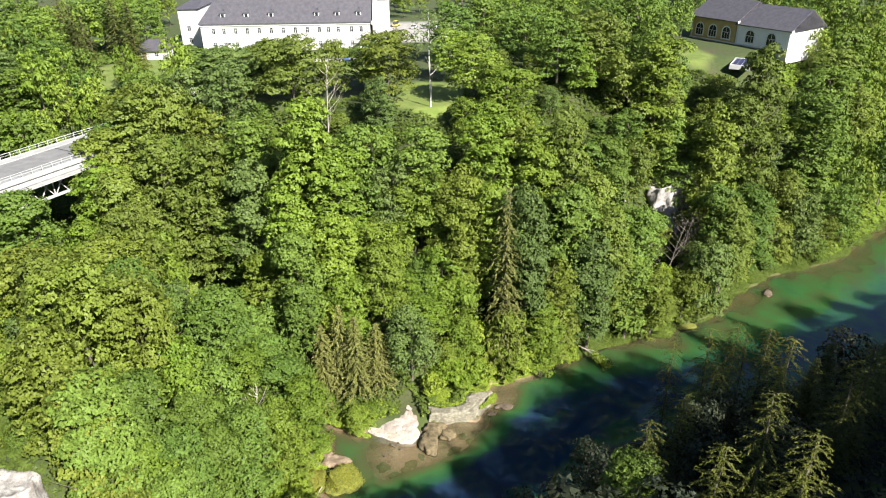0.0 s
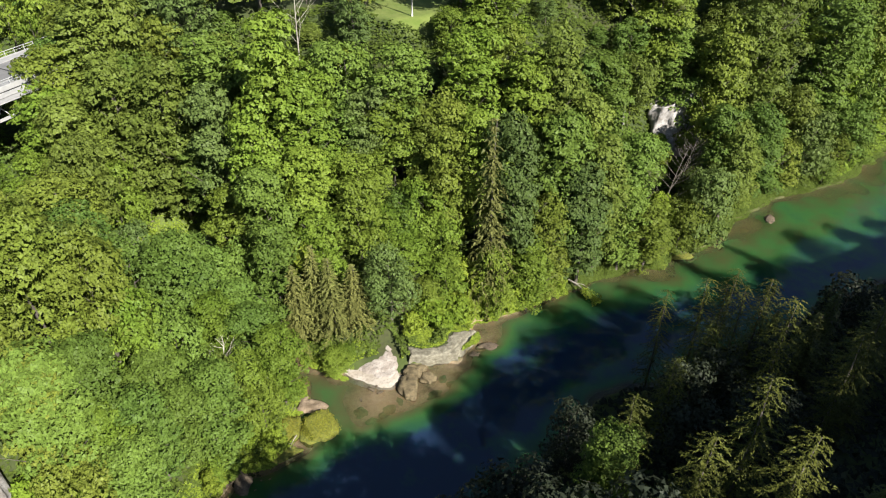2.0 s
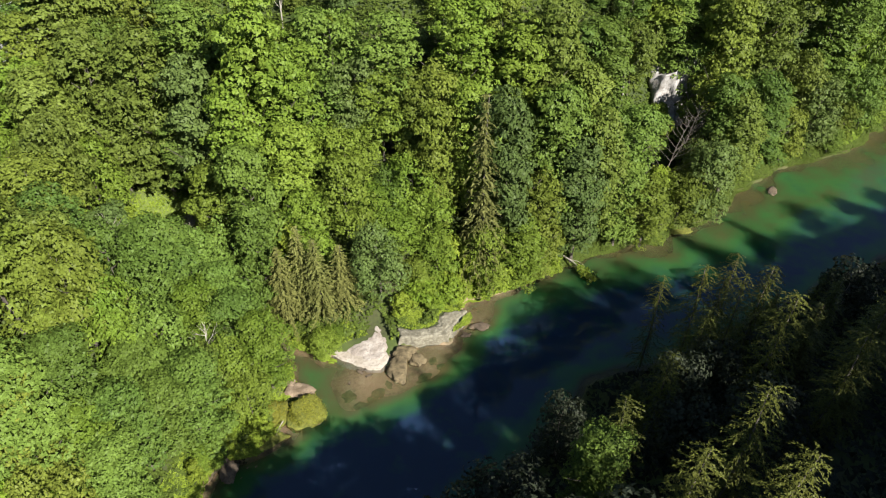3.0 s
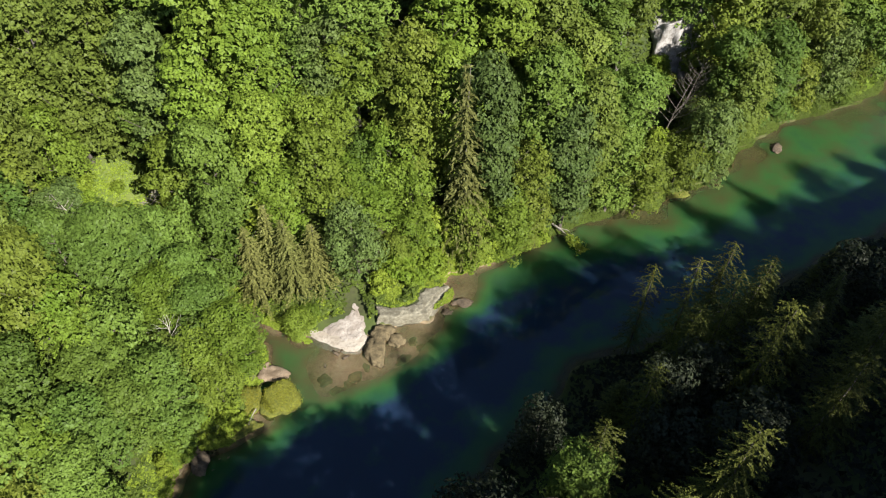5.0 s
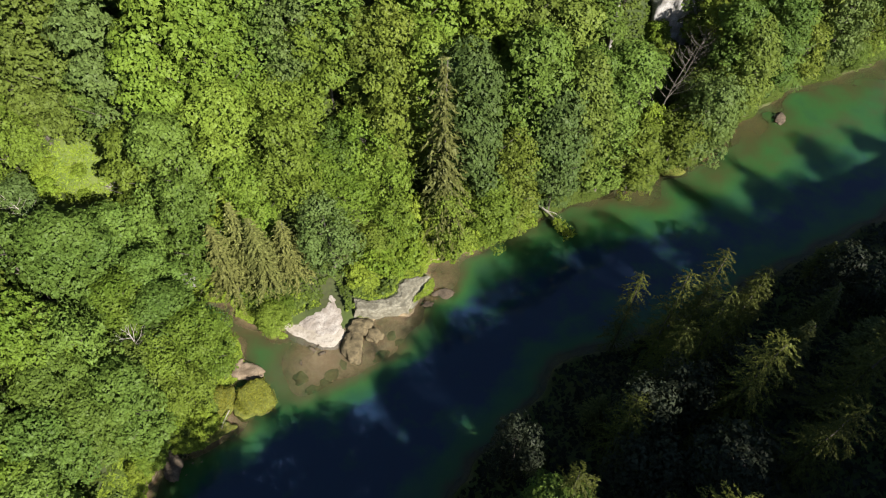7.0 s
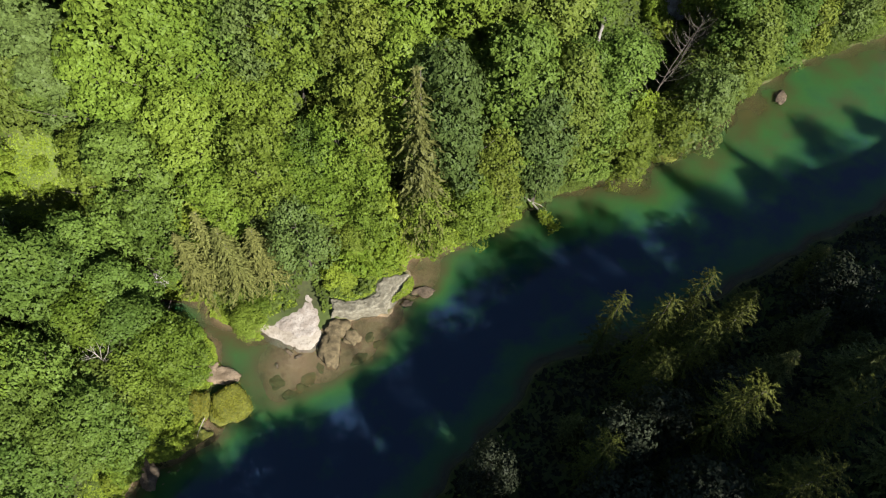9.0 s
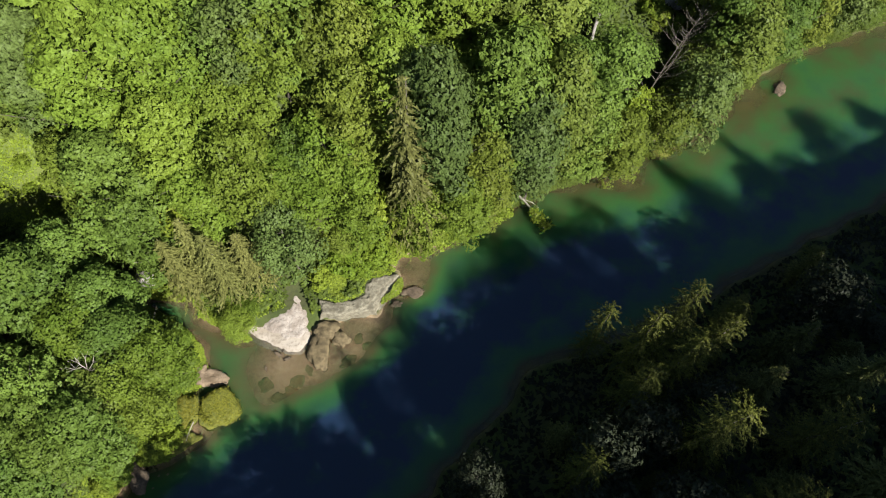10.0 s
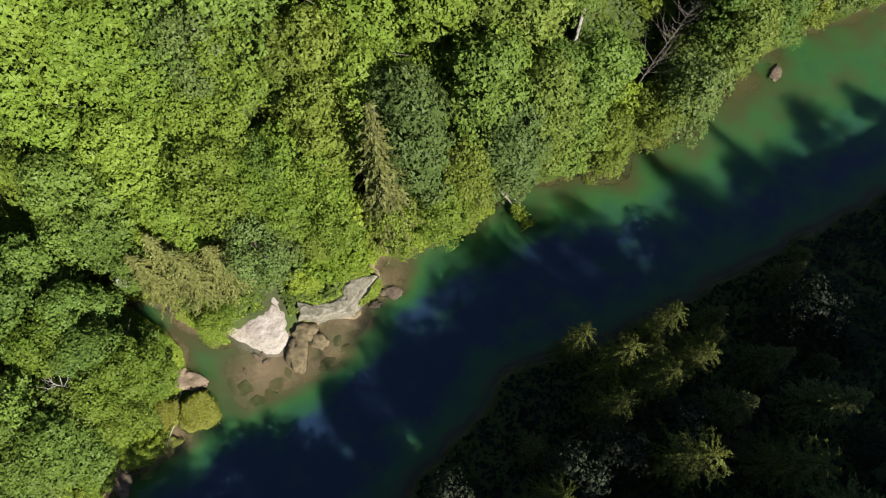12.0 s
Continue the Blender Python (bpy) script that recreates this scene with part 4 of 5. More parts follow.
# ---- rocks ----
def rock(name, label, x, y, z, size, turn, material, seed, flat=0.75, rough=0.22, detail=3, category="rock", group="", square=0.0):
    """A weathered boulder, sunk into what it lies on; size: half its length, depth and height."""
    bm = bmesh.new()
    bmesh.ops.create_icosphere(bm, subdivisions=detail, radius=1.0)
    for v in bm.verts:
        p = v.co * 1.3 + Vector((seed * 3.1, seed * 1.7, seed))
        k = 1 + rough * noise.noise(p) * 1.6 + rough * 0.55 * noise.noise(p * 2.7) + rough * 0.25 * noise.noise(p * 6.1)
        c = v.co * k
        if square:
            q = max(abs(c.x), abs(c.y), 1e-4) / max(1e-4, math.hypot(c.x, c.y))
            c.x, c.y = c.x / q ** square, c.y / q ** square
        if c.z > flat:
            c.z = flat + (c.z - flat) * 0.25
        v.co = Vector((c.x * size[0], c.y * size[1], c.z * size[2]))
    for f in bm.faces:
        f.smooth = detail > 2
    me = bpy.data.meshes.new(name)
    bm.to_mesh(me)
    bm.free()
    me.materials.append(material)
    ob = new(name, me)
    ob.matrix_basis = pose(x, y, z, 0, 0, turn)
    return tagged(ob, label, category, group)


def moss_tufts(ob, count, seed):
    """Short tufts of moss and grass over the upper side of a boulder."""
    g = np.random.default_rng(seed)
    co = np.array([v.co for v in ob.data.vertices])
    no = np.array([v.normal for v in ob.data.vertices])
    up = np.flatnonzero((no[:, 2] > 0.25) & (co[:, 2] > 0.35))
    pick = g.choice(up, count)
    p = co[pick] + g.normal(0, 0.16, (count, 3)) * np.array([1, 1, 0.3]) + no[pick] * 0.03
    shared_part("moss", quick_mesh("moss", *sprays(p, no[pick], 0.11, g, 1.2, 0.5), LEAVES["moss"]), ob, label="yellow-green moss and grass tufts")


mossy = rock("mossy_boulder", "rounded boulder thickly covered in yellow-green moss", -17.7, 85.9, 0.1, (3.0, 2.9, 2.1), 28, MOSS_ROCK, 1, 0.62, 0.2, 4, square=0.4)
moss_tufts(mossy, 2600, 1)
mossy = rock("mossy_boulder", "smaller mossy boulder split from its neighbour", -22.3, 85.4, 0.1, (1.5, 2.7, 2.0), -8, MOSS_ROCK, 2, 0.6, 0.24, 4, square=0.4)
moss_tufts(mossy, 1300, 2)
rock("broken_rock", "bare pale brown broken rock at the brook mouth", -19.5, 90.5, -0.1, (2.3, 1.3, 0.9), -8, BARE_ROCK, 3, 0.6, 0.4, 4)
rock("broken_rock", "low brown rock at the brook mouth", -20.9, 91.9, 0.0, (0.9, 0.8, 0.7), 40, BARE_ROCK, 13, 0.6, 0.4, 4)
rock("boulder", "long mossy boulder standing in shallow water", -2.9, 94.7, 0.1, (1.8, 2.9, 1.3), 4, WET_ROCK, 4, 0.6, 0.3, 4)
rock("boulder", "flat-topped boulder leaning on the pale cliff", -2.2, 98.1, 0.3, (2.0, 1.3, 1.6), -6, WET_ROCK, 5, 0.5, 0.3, 4)
rock("boulder", "round boulder with a mossy top in the water", 0.3, 96.6, 0.1, (1.2, 1.4, 1.1), 40, WET_ROCK, 6, 0.6, 0.3, 4)
rock("river_rock", "dark rock with pale top rising from the river", 81.3, 145.5, 0.0, (1.1, 1.9, 0.8), -25, BROWN_ROCK, 7, 0.6, 0.3, 4)
rock("shore_rock", "low dark rock awash off the gravel ledge", 11.8, 104.7, -0.1, (1.8, 0.9, 0.32), 5, BROWN_ROCK, 8, 0.6, 0.45, 4)
rock("shore_rock", "small dark rock awash off the gravel ledge", 9.3, 102.5, -0.12, (1.1, 0.6, 0.3), 20, BROWN_ROCK, 14, 0.6, 0.45, 4)
rock("islet", "small grassy islet under a bush", 56.4, 131.6, -0.1, (2.7, 1.3, 0.9), 12, MOSS_ROCK, 9, 0.5, 0.18, 4)
rock("shore_rock", "low mossy ledge beside the water", -22.6, 80.7, 0.0, (2.6, 1.0, 0.7), 22, MOSS_ROCK, 10, 0.6, 0.3, 4)
rock("shore_rock", "dark pebbly rock beside the bank", -28.2, 75.8, -0.1, (1.6, 2.0, 0.6), 20, BROWN_ROCK, 11, 0.6, 0.35, 4)
rock("white_rock", "pale rock showing beside the brook", -32.0, 107.0, 1.6, (1.5, 1.6, 1.6), 30, WHITE_ROCK, 12, 0.7, 0.4, 3)
for i, (x, y, r) in enumerate([(-10.8, 89.6, 1.1), (-9.1, 87.6, 0.8), (-6.3, 90.1, 1.3), (-14.1, 85.5, 0.8), (-7.8, 87.2, 0.9), (1.6, 93.4, 1.2), (3.0, 96.8, 0.9), (-12.4, 86.6, 0.5), (-4.6, 91.8, 0.8), (-7.0, 88.4, 0.8), (4.6, 95.6, 0.7)]):
    rock("sunken_boulder", "algae-covered boulder lying under the water", x, y, -0.22 - 0.42 * r, (r * 1.3, r, r * 0.5), 40 * i, BED_ROCK, 20 + i, 0.7, 0.3, 3, "rock", "boulders on the river bed")
g = np.random.default_rng(61)
for i in range(46):
    a, r = g.uniform(0, math.tau), math.sqrt(g.uniform(0, 1))
    x, y, q = 53.2 + 2.9 * r * math.cos(a), 126.6 + 2.4 * r * math.sin(a), g.uniform(0.14, 0.34)
    rock("pebble", "dark river stone on a shoal just under the surface", x, y, -0.12 - 0.2 * q, (q * 1.3, q, q * 0.7), 50 * i, BROWN_ROCK, 80 + i, 0.7, 0.3, 2, "stone", "stones on the shoal")
for i in range(40):
    x, y, q = -27.0 + g.normal(0, 1.5), 76.0 + g.normal(0, 1.5), g.uniform(0.12, 0.3)
    rock("pebble", "dark river stone beside the wooded bank", x, y, max(-0.15, height(x, y)), (q * 1.3, q, q * 0.7), 50 * i, BROWN_ROCK, 130 + i, 0.7, 0.3, 2, "stone", "stones below the bank")


def slab(name, label, outline, base, top, material, seed, batter=0.8, steps=7, category="rock", wobble=0.5, tilt=(0.0, 0.0), sunk=0.0):
    """A block of bedded rock over an outline, with a rough, battered face and a flat uneven top."""
    ring, n = [], len(outline)
    for i, (x, y) in enumerate(outline):
        x2, y2 = outline[(i + 1) % n]
        m = max(2, int(math.hypot(x2 - x, y2 - y) / 0.45))
        ring += [(x + (x2 - x) * k / m, y + (y2 - y) * k / m) for k in range(m)]
    cx, cy = sum(p[0] for p in ring) / len(ring), sum(p[1] for p in ring) / len(ring)
    verts, faces = [], []
    levels = [(j / steps, 1.0 - batter * 0.1 * (j / steps) ** 1.5) for j in range(steps + 1)] + [(1.03, 0.84), (1.02, 0.72), (1.0 - sunk * 0.5, 0.58), (1.0 - sunk, 0.4), (1.0 - sunk, 0.2)]
    for h, inset in levels:
        for x, y in ring:
            p = Vector((x * 0.45, y * 0.45, h * 3 + seed))
            d = wobble * noise.noise(p) + wobble * 0.6 * noise.noise(p * 2.9) + wobble * 0.35 * noise.noise(Vector((0, 0, h * 9 + seed)))
            z = base + (top - base) * h + (x - cx) * tilt[0] + (y - cy) * tilt[1]
            if h >= 1:
                z += 0.35 * noise.noise(Vector((x * 0.5, y * 0.5, seed)))
            k = inset + d / max(2.0, math.hypot(x - cx, y - cy))
            verts.append((cx + (x - cx) * k, cy + (y - cy) * k, z))
    m = len(ring)
    for j in range(len(levels) - 1):
        for i in range(m):
            a, b = j * m + i, j * m + (i + 1) % m
            faces.append((a, b, b + m, a + m))
    faces.append(tuple((len(levels) - 1) * m + i for i in range(m)))
    return tagged(new(name, mesh_of(name, verts, faces, material, True)), label, category)


def bank_patch(name, label, ring, rise, material, step, edge, drop, relief, category="rock"):
    """Bare ground over an outline: an uneven top and a rough edge that dips into what lies round it."""
    xs, ys = np.arange(min(p[0] for p in ring) - 1, max(p[0] for p in ring) + 1, step), np.arange(min(p[1] for p in ring) - 1, max(p[1] for p in ring) + 1, step)
    X, Y = np.meshgrid(xs, ys)
    d = inside_of(X, Y, ring) + 0.22 * ripple(X, Y, 0.9, 1.0) + 0.12 * ripple(X, Y, 0.4, 2.0)
    Z = rise(X, Y, d) + relief * (np.abs(ripple(X, Y, 0.8, 3.0)) + 0.6 * np.abs(ripple(X, Y, 0.35, 5.0)) - 0.35) - drop * np.clip(1 - d / edge, 0, 1.6) ** 1.5
    i = np.arange(X.size).reshape(X.shape)
    quads = np.stack([i[:-1, :-1], i[:-1, 1:], i[1:, 1:], i[1:, :-1]], -1).reshape(-1, 4)
    keep = (d > -0.75).ravel()
    quads = quads[keep[quads].all(1)]
    used = np.unique(quads)
    where = np.zeros(X.size, int)
    where[used] = np.arange(len(used))
    return tagged(new(name, quick_mesh(name, np.stack([X, Y, Z], -1).reshape(-1, 3)[used], where[quads], material)), label, category)


bank_patch("gravel_ledge", "grey bedded conglomerate ledge with grass on its top", LEDGE, lambda x, y, d: 1.95 + 0.16 * np.round(ripple(x, y, 5.0, 1.0) * 2 + d), GRAVEL_ROCK, 0.16, 0.45, 1.9, 0.11)
bank_patch("pale_bank", "pale eroded bank running into a sandy beach", PALE_BANK, lambda x, y, d: 0.12 + 0.24 * np.maximum(0, y - 98.0 - 0.25 * (x + 8)) * np.clip(1 - np.abs(x + 6.5) / 9, 0.2, 1) + 0.3 * np.clip(d, 0, 1), PALE_ROCK, 0.16, 0.35, 0.3, 0.15)
for i, (x, y, r) in enumerate([(-9.4, 97.0, 0.7), (-8.6, 95.6, 0.55), (-9.6, 94.4, 0.45), (-8.0, 93.6, 0.4), (-11.2, 92.0, 0.35), (-5.6, 96.6, 0.35)]):
    rock("sunken_wood", "dark waterlogged debris on the sandy bed", x, y, -0.03, (r * 1.5, r * 0.6, 0.14), 70 * i, BROWN_ROCK, 60 + i, 0.7, 0.5, 3, "debris", "debris on the sand")
BEACH = [(-15.6, 99.2), (-13.2, 97.0), (-10.6, 95.6), (-8.3, 94.5), (-5.9, 94.5), (-4.4, 96.6), (-5.4, 99.4), (-8.5, 100.6), (-12, 100.2)]
bank_patch("sand_beach", "pale damp sand at the foot of the eroded bank", BEACH, lambda x, y, d: 0.2 + 0.07 * np.maximum(0, y - 96.0), BEACH_SAND, 0.25, 1.0, 0.3, 0.04, "beach")
EARTH = [(-47.2, 121.4), (-44.6, 120.4), (-42.8, 122.6), (-43.4, 125.6), (-45.8, 125.2)]
bank_patch("earth_patch", "bare pale earth at the edge of the glade", EARTH, lambda x, y, d: survey(x.ravel(), y.ravel())[0].reshape(x.shape) + 0.22, GRAVEL_ROCK, 0.3, 0.7, 0.4, 0.1, "soil")
slab("white_cliff", "white limestone face exposed between the trees", [(51.5, 151.5), (54, 152), (58, 152.6), (62, 155), (64, 160), (56, 161), (50, 157)], 13, 26.4, WHITE_ROCK, 8.0, 1.5, 12, "cliff", 1.6, (0.22, 0.0))
slab("white_cliff", "small white limestone face between the trees", [(41.2, 141), (41.8, 141.2), (42.0, 142), (41.8, 144), (41, 143.5)], 8, 29.5, WHITE_ROCK, 9.0, 1.2, 10, "cliff", 0.7)
slab("white_cliff", "white limestone outcrop among the spur trees", [(-57, 58.2), (-51.6, 58.8), (-49.8, 61), (-51, 63.6), (-56.5, 64)], 8, 25.4, WHITE_ROCK, 10.0, 1.2, 10, "cliff", 0.9)


# ---- dead wood ----
def bare_tree(name, label, x, y, tall, lean, seed, material=DEAD_BARK, base=0.16, twigs=16, turn=0.0, lift=0.0):
    """A leafless tree: trunk and forking branches."""
    g = np.random.default_rng(seed)
    ob = thing(name, x, y, height(x, y) - 0.2 + lift, label, "dead tree", turn=turn)
    verts, faces = [], []
    spine = [(lean * tall * f * f, 0.03 * tall * math.sin(3 * f), tall * f) for f in (0, 0.25, 0.5, 0.75, 1)]
    limb_tube(verts, faces, spine, [base * 1.2, base, base * 0.75, base * 0.5, base * 0.15], 7)
    shared_part("trunk", mesh_of("trunk", verts, faces, material, True), ob)
    for k in range(twigs):
        verts, faces = [], []
        f = g.uniform(0.35, 0.98)
        a, r = g.uniform(0, math.tau), tall * 0.3 * (1.15 - f) * g.uniform(0.7, 1.2)
        p0 = Vector((lean * tall * f * f, 0.03 * tall * math.sin(3 * f), tall * f))
        p1 = p0 + Vector((math.cos(a) * r * 0.6, math.sin(a) * r * 0.6, r * 0.5))
        p2 = p1 + Vector((math.cos(a + 0.3) * r * 0.6, math.sin(a + 0.3) * r * 0.6, r * 0.75))
        limb_tube(verts, faces, [p0, p1, p2], [base * 0.35, base * 0.24, base * 0.08], 4)
        limb_tube(verts, faces, [p1, p1 + Vector((math.cos(a - 0.8) * r * 0.6, math.sin(a - 0.8) * r * 0.6, r * 0.6))], [base * 0.2, base * 0.06], 4)
        shared_part("branch", mesh_of("branch", verts, faces, material), ob)
    return ob


bare_tree("dead_tree", "bare grey dead tree among the foliage", -31.5, 87.5, 13, 0.1, 1)
bare_tree("dead_tree", "bare grey dead tree above the brook", -47.5, 104.5, 15, -0.1, 2)
bare_tree("dead_tree", "leafless pale tree beside the broad maple", -24.5, 143, 24, 0.05, 3)
bare_tree("dead_tree", "leaning bare trunk with thin branches below the cliff", 50.6, 132.9, 22, 0.3, 4, BARK, twigs=24, turn=45, base=0.17)
bare_tree("dead_tree", "bare twiggy tree beside the leaning trunk", 56.5, 141.0, 19, 0.12, 5, BARK, twigs=34, turn=20, base=0.13)
bare_tree("dead_tree", "thin dead tree on the shaded bank", 70, 66, 20, 0.1, 6, twigs=20)
bare_tree("drift_log", "pale driftwood log lying at the mossy boulder", -17.6, 82.0, 3.2, 0.1, 8, twigs=3, lift=0.6, base=0.1).matrix_basis = pose(-20.9, 83.6, 1.2, 80, 0, -15)
bare_tree("drift_log", "bleached driftwood trunk lying on the bank", 26, 118, 4.0, 0.15, 9, twigs=5, base=0.14).matrix_basis = pose(25.0, 118.8, 1.6, 72, 0, 118)

# a tree fallen from the bank into the river, still in leaf
fallen = thing("fallen_tree", 30.2, 121.4, 1.2, "fallen tree with leafy tip hanging into the river", "fallen tree", turn=-52)
verts, faces = [], []
limb_tube(verts, faces, [(-1.0, 0, 0.4), (1.5, 0.1, 0.5), (4.0, 0, 0.1), (7.0, -0.3, -0.7)], [0.2, 0.17, 0.12, 0.04], 7)
shared_part("trunk", mesh_of("trunk", verts, faces, DEAD_BARK, True), fallen)
verts, faces = [], []
limb_tube(verts, faces, [(0.6, 0.3, 0.3), (2.2, 0.9, 0.6), (3.6, 1.2, 0.3)], [0.1, 0.08, 0.03], 6)
shared_part("branch", mesh_of("branch", verts, faces, DEAD_BARK, True), fallen)
g = np.random.default_rng(9)
along = g.uniform(3.0, 7.4, 300)
tip = np.stack([along, g.normal(0, 0.55, 300), 0.9 - 0.22 * along + g.normal(0, 0.3, 300) + 0.3], 1)
shared_part("leaves", quick_mesh("fallen_leaves", *sprays(tip, np.tile((0, 0, 1.0), (300, 1)), 0.26, g), LEAVES["shrub"]), fallen)

# the white-stemmed birch on the meadow
birch = thing("birch_tree", -2.0, 152.6, height(-2.0, 152.6) - 0.2, "tall birch with white bark and thin crown", "tree")
shared_part("trunk", trunk_mesh("trunk_birch", 51, 22.0, 0.24, BIRCH_BARK, 6, 0.95, 0.12), birch)
shared_part("crown", broad_crown("crown_birch", 52, "grey", 22.0, 9.0, 0.45, 16, 900, 0.2), birch)


# ---- buildings ----
def facade(bm, x0, x1, z0, z1, y, holes, depth=0.22):
    """A wall front in the plane y (facing -y) with rectangular openings that have reveals."""
    xs = sorted({x0, x1, *(v for h in holes for v in h[:2])})
    zs = sorted({z0, z1, *(v for h in holes for v in h[2:])})
    for xa, xb in zip(xs, xs[1:]):
        for za, zb in zip(zs, zs[1:]):
            mx, mz = (xa + xb) / 2, (za + zb) / 2
            if not any(h[0] < mx < h[1] and h[2] < mz < h[3] for h in holes):
                bm.faces.new([bm.verts.new(p) for p in ((xa, y, za), (xb, y, za), (xb, y, zb), (xa, y, zb))])
    for a, b, c, d in holes:
        for p, q in (((a, c), (b, c)), ((b, c), (b, d)), ((b, d), (a, d)), ((a, d), (a, c))):
            bm.faces.new([bm.verts.new(v) for v in ((p[0], y, p[1]), (q[0], y, q[1]), (q[0], y + depth, q[1]), (p[0], y + depth, p[1]))])
    return bm


def window(parent, x, z, w, h, y, bars=True):
    """Frame, sill, glazing bars and pane set into an opening; x, z: middle of its lower edge."""
    ob = part("window", boxes((x - w / 2, x - w / 2 + 0.09, y + 0.10, y + 0.17, z, z + h), (x + w / 2 - 0.09, x + w / 2, y + 0.10, y + 0.17, z, z + h),
                              (x - w / 2 + 0.09, x + w / 2 - 0.09, y + 0.10, y + 0.17, z, z + 0.09), (x - w / 2 + 0.09, x + w / 2 - 0.09, y + 0.10, y + 0.17, z + h - 0.09, z + h),
                              (x - 0.04, x + 0.04, y + 0.10, y + 0.17, z + 0.09, z + h - 0.09), (x - w / 2 + 0.09, x - 0.04, y + 0.11, y + 0.16, z + h * 0.62, z + h * 0.62 + 0.07),
                              (x + 0.04, x + w / 2 - 0.09, y + 0.11, y + 0.16, z + h * 0.62, z + h * 0.62 + 0.07)), TRIM, parent)
    part("pane", boxes((x - w / 2, x + w / 2, y + 0.18, y + 0.21, z, z + h)), GLASS, ob)
    part("sill", boxes((x - w / 2 - 0.08, x + w / 2 + 0.08, y - 0.12, y + 0.10, z - 0.1, z - 0.003)), STONE, ob)
    return ob


def hip_roof(bm, x0, x1, y0, y1, z0, rise, hip0, hip1, over=0.5, thick=0.25):
    """A roof with a ridge along x; hip0, hip1: how far the ridge stops short at either end (0: a gable)."""
    x0, x1, y0, y1 = x0 - over, x1 + over, y0 - over, y1 + over
    ym = (y0 + y1) / 2
    for dz in (0.0, -thick):
        v = [bm.verts.new(p) for p in ((x0, y0, z0 + dz), (x1, y0, z0 + dz), (x1, y1, z0 + dz), (x0, y1, z0 + dz), (x0 + hip0, ym, z0 + rise + dz), (x1 - hip1, ym, z0 + rise + dz))]
        for f in ((0, 1, 5, 4), (2, 3, 4, 5), (3, 0, 4), (1, 2, 5)):
            bm.faces.new([v[i] for i in (f if dz == 0 else f[::-1])])
        if dz == 0:
            top = v
    low = v
    for i, j in ((0, 1), (1, 2), (2, 3), (3, 0)):
        bm.faces.new((top[i], low[i], low[j], top[j]))
    return bm


def box_walls(bm, x0, x1, y0, y1, z0, z1):
    """Back and end walls that go with a front made by facade()."""
    for a, b in (((x1, y0), (x1, y1)), ((x1, y1), (x0, y1)), ((x0, y1), (x0, y0))):
        bm.faces.new([bm.verts.new(p) for p in ((*a, z0), (*b, z0), (*b, z1), (*a, z1))])
    return bm


def great_house():
    ob = thing("manor_house", -75.0, 223.0, PLATEAU - 0.1, "long white rendered manor with grey slate roof and dormers", "building")
    x1, depth, eave = 53.5, 16.0, 8.6
    columns = (3.9, 7.2, 10.9, 14.6, 18.4, 22.2, 26.0, 29.8, 33.6, 37.4, 40.3, 43.4, 47.6, 50.6)
    low = [c for c in columns if c != 14.6]
    holes = [(c - 0.55, c + 0.55, 5.4, 7.2) for c in columns] + [(c - 0.55, c + 0.55, 1.4, 2.9) for c in low]
    wall = part("wall", box_walls(facade(bmesh.new(), 0, x1, 0, eave, 0, holes), 0, x1, 0, depth, 0, eave), WHITE_WALL, ob)
    part("plinth", boxes((-0.12, x1 + 0.12, -0.12, -0.004, 0, 0.6)), STONE, ob)
    part("cornice", boxes((-0.25, x1 + 0.25, -0.25, -0.004, eave - 0.75, eave - 0.3)), TRIM, ob)
    for c in columns:
        window(wall, c, 5.4, 1.1, 1.8, 0)
    for c in low:
        window(wall, c, 1.4, 1.1, 1.5, 0)
    roof = part("roof", hip_roof(bmesh.new(), 0, x1, 0, depth, eave, 9.0, 6.0, 0.0), SLATE, ob)
    part("verge", boxes((x1 + 0.52, x1 + 0.85, -0.6, 0.2, eave - 0.9, eave + 0.2)), TRIM, roof)
    for x in (7.2, 14.6, 22.4, 36.8, 43.3, 50.0):
        d = part("dormer", boxes((x - 0.75, x + 0.75, 1.2, 3.4, eave + 1.3, eave + 3.0)), TRIM, roof)
        part("dormer_roof", hip_roof(bmesh.new(), x - 0.75, x + 0.75, 1.2, 4.4, eave + 3.0, 0.9, 1.0, 1.0, 0.2, 0.1), SLATE, d)
        part("pane", boxes((x - 0.45, x + 0.45, 1.15, 1.19, eave + 1.6, eave + 2.7)), GLASS, d)
    # the raised gable at the right-hand end and the wing behind it
    gable = bmesh.new()
    outline = [(-0.6, 0), (depth + 0.6, 0), (depth + 0.6, eave + 0.3), (depth / 2, eave + 10.0), (-0.6, eave + 0.3)]
    for x in (x1 + 0.9, x1 + 1.5):
        gable.faces.new([gable.verts.new((x, p[0], p[1])) for p in (outline if x > x1 + 1 else outline[::-1])])
    ends = [[v for v in gable.verts if abs(v.co.x - x) < 0.01] for x in (x1 + 0.9, x1 + 1.5)]
    a, b = ends[0][::-1], ends[1]
    for i in range(5):
        gable.faces.new((a[i], a[(i + 1) % 5], b[(i + 1) % 5], b[i]))
    part("gable_wall", gable, WHITE_WALL, ob)
    return ob


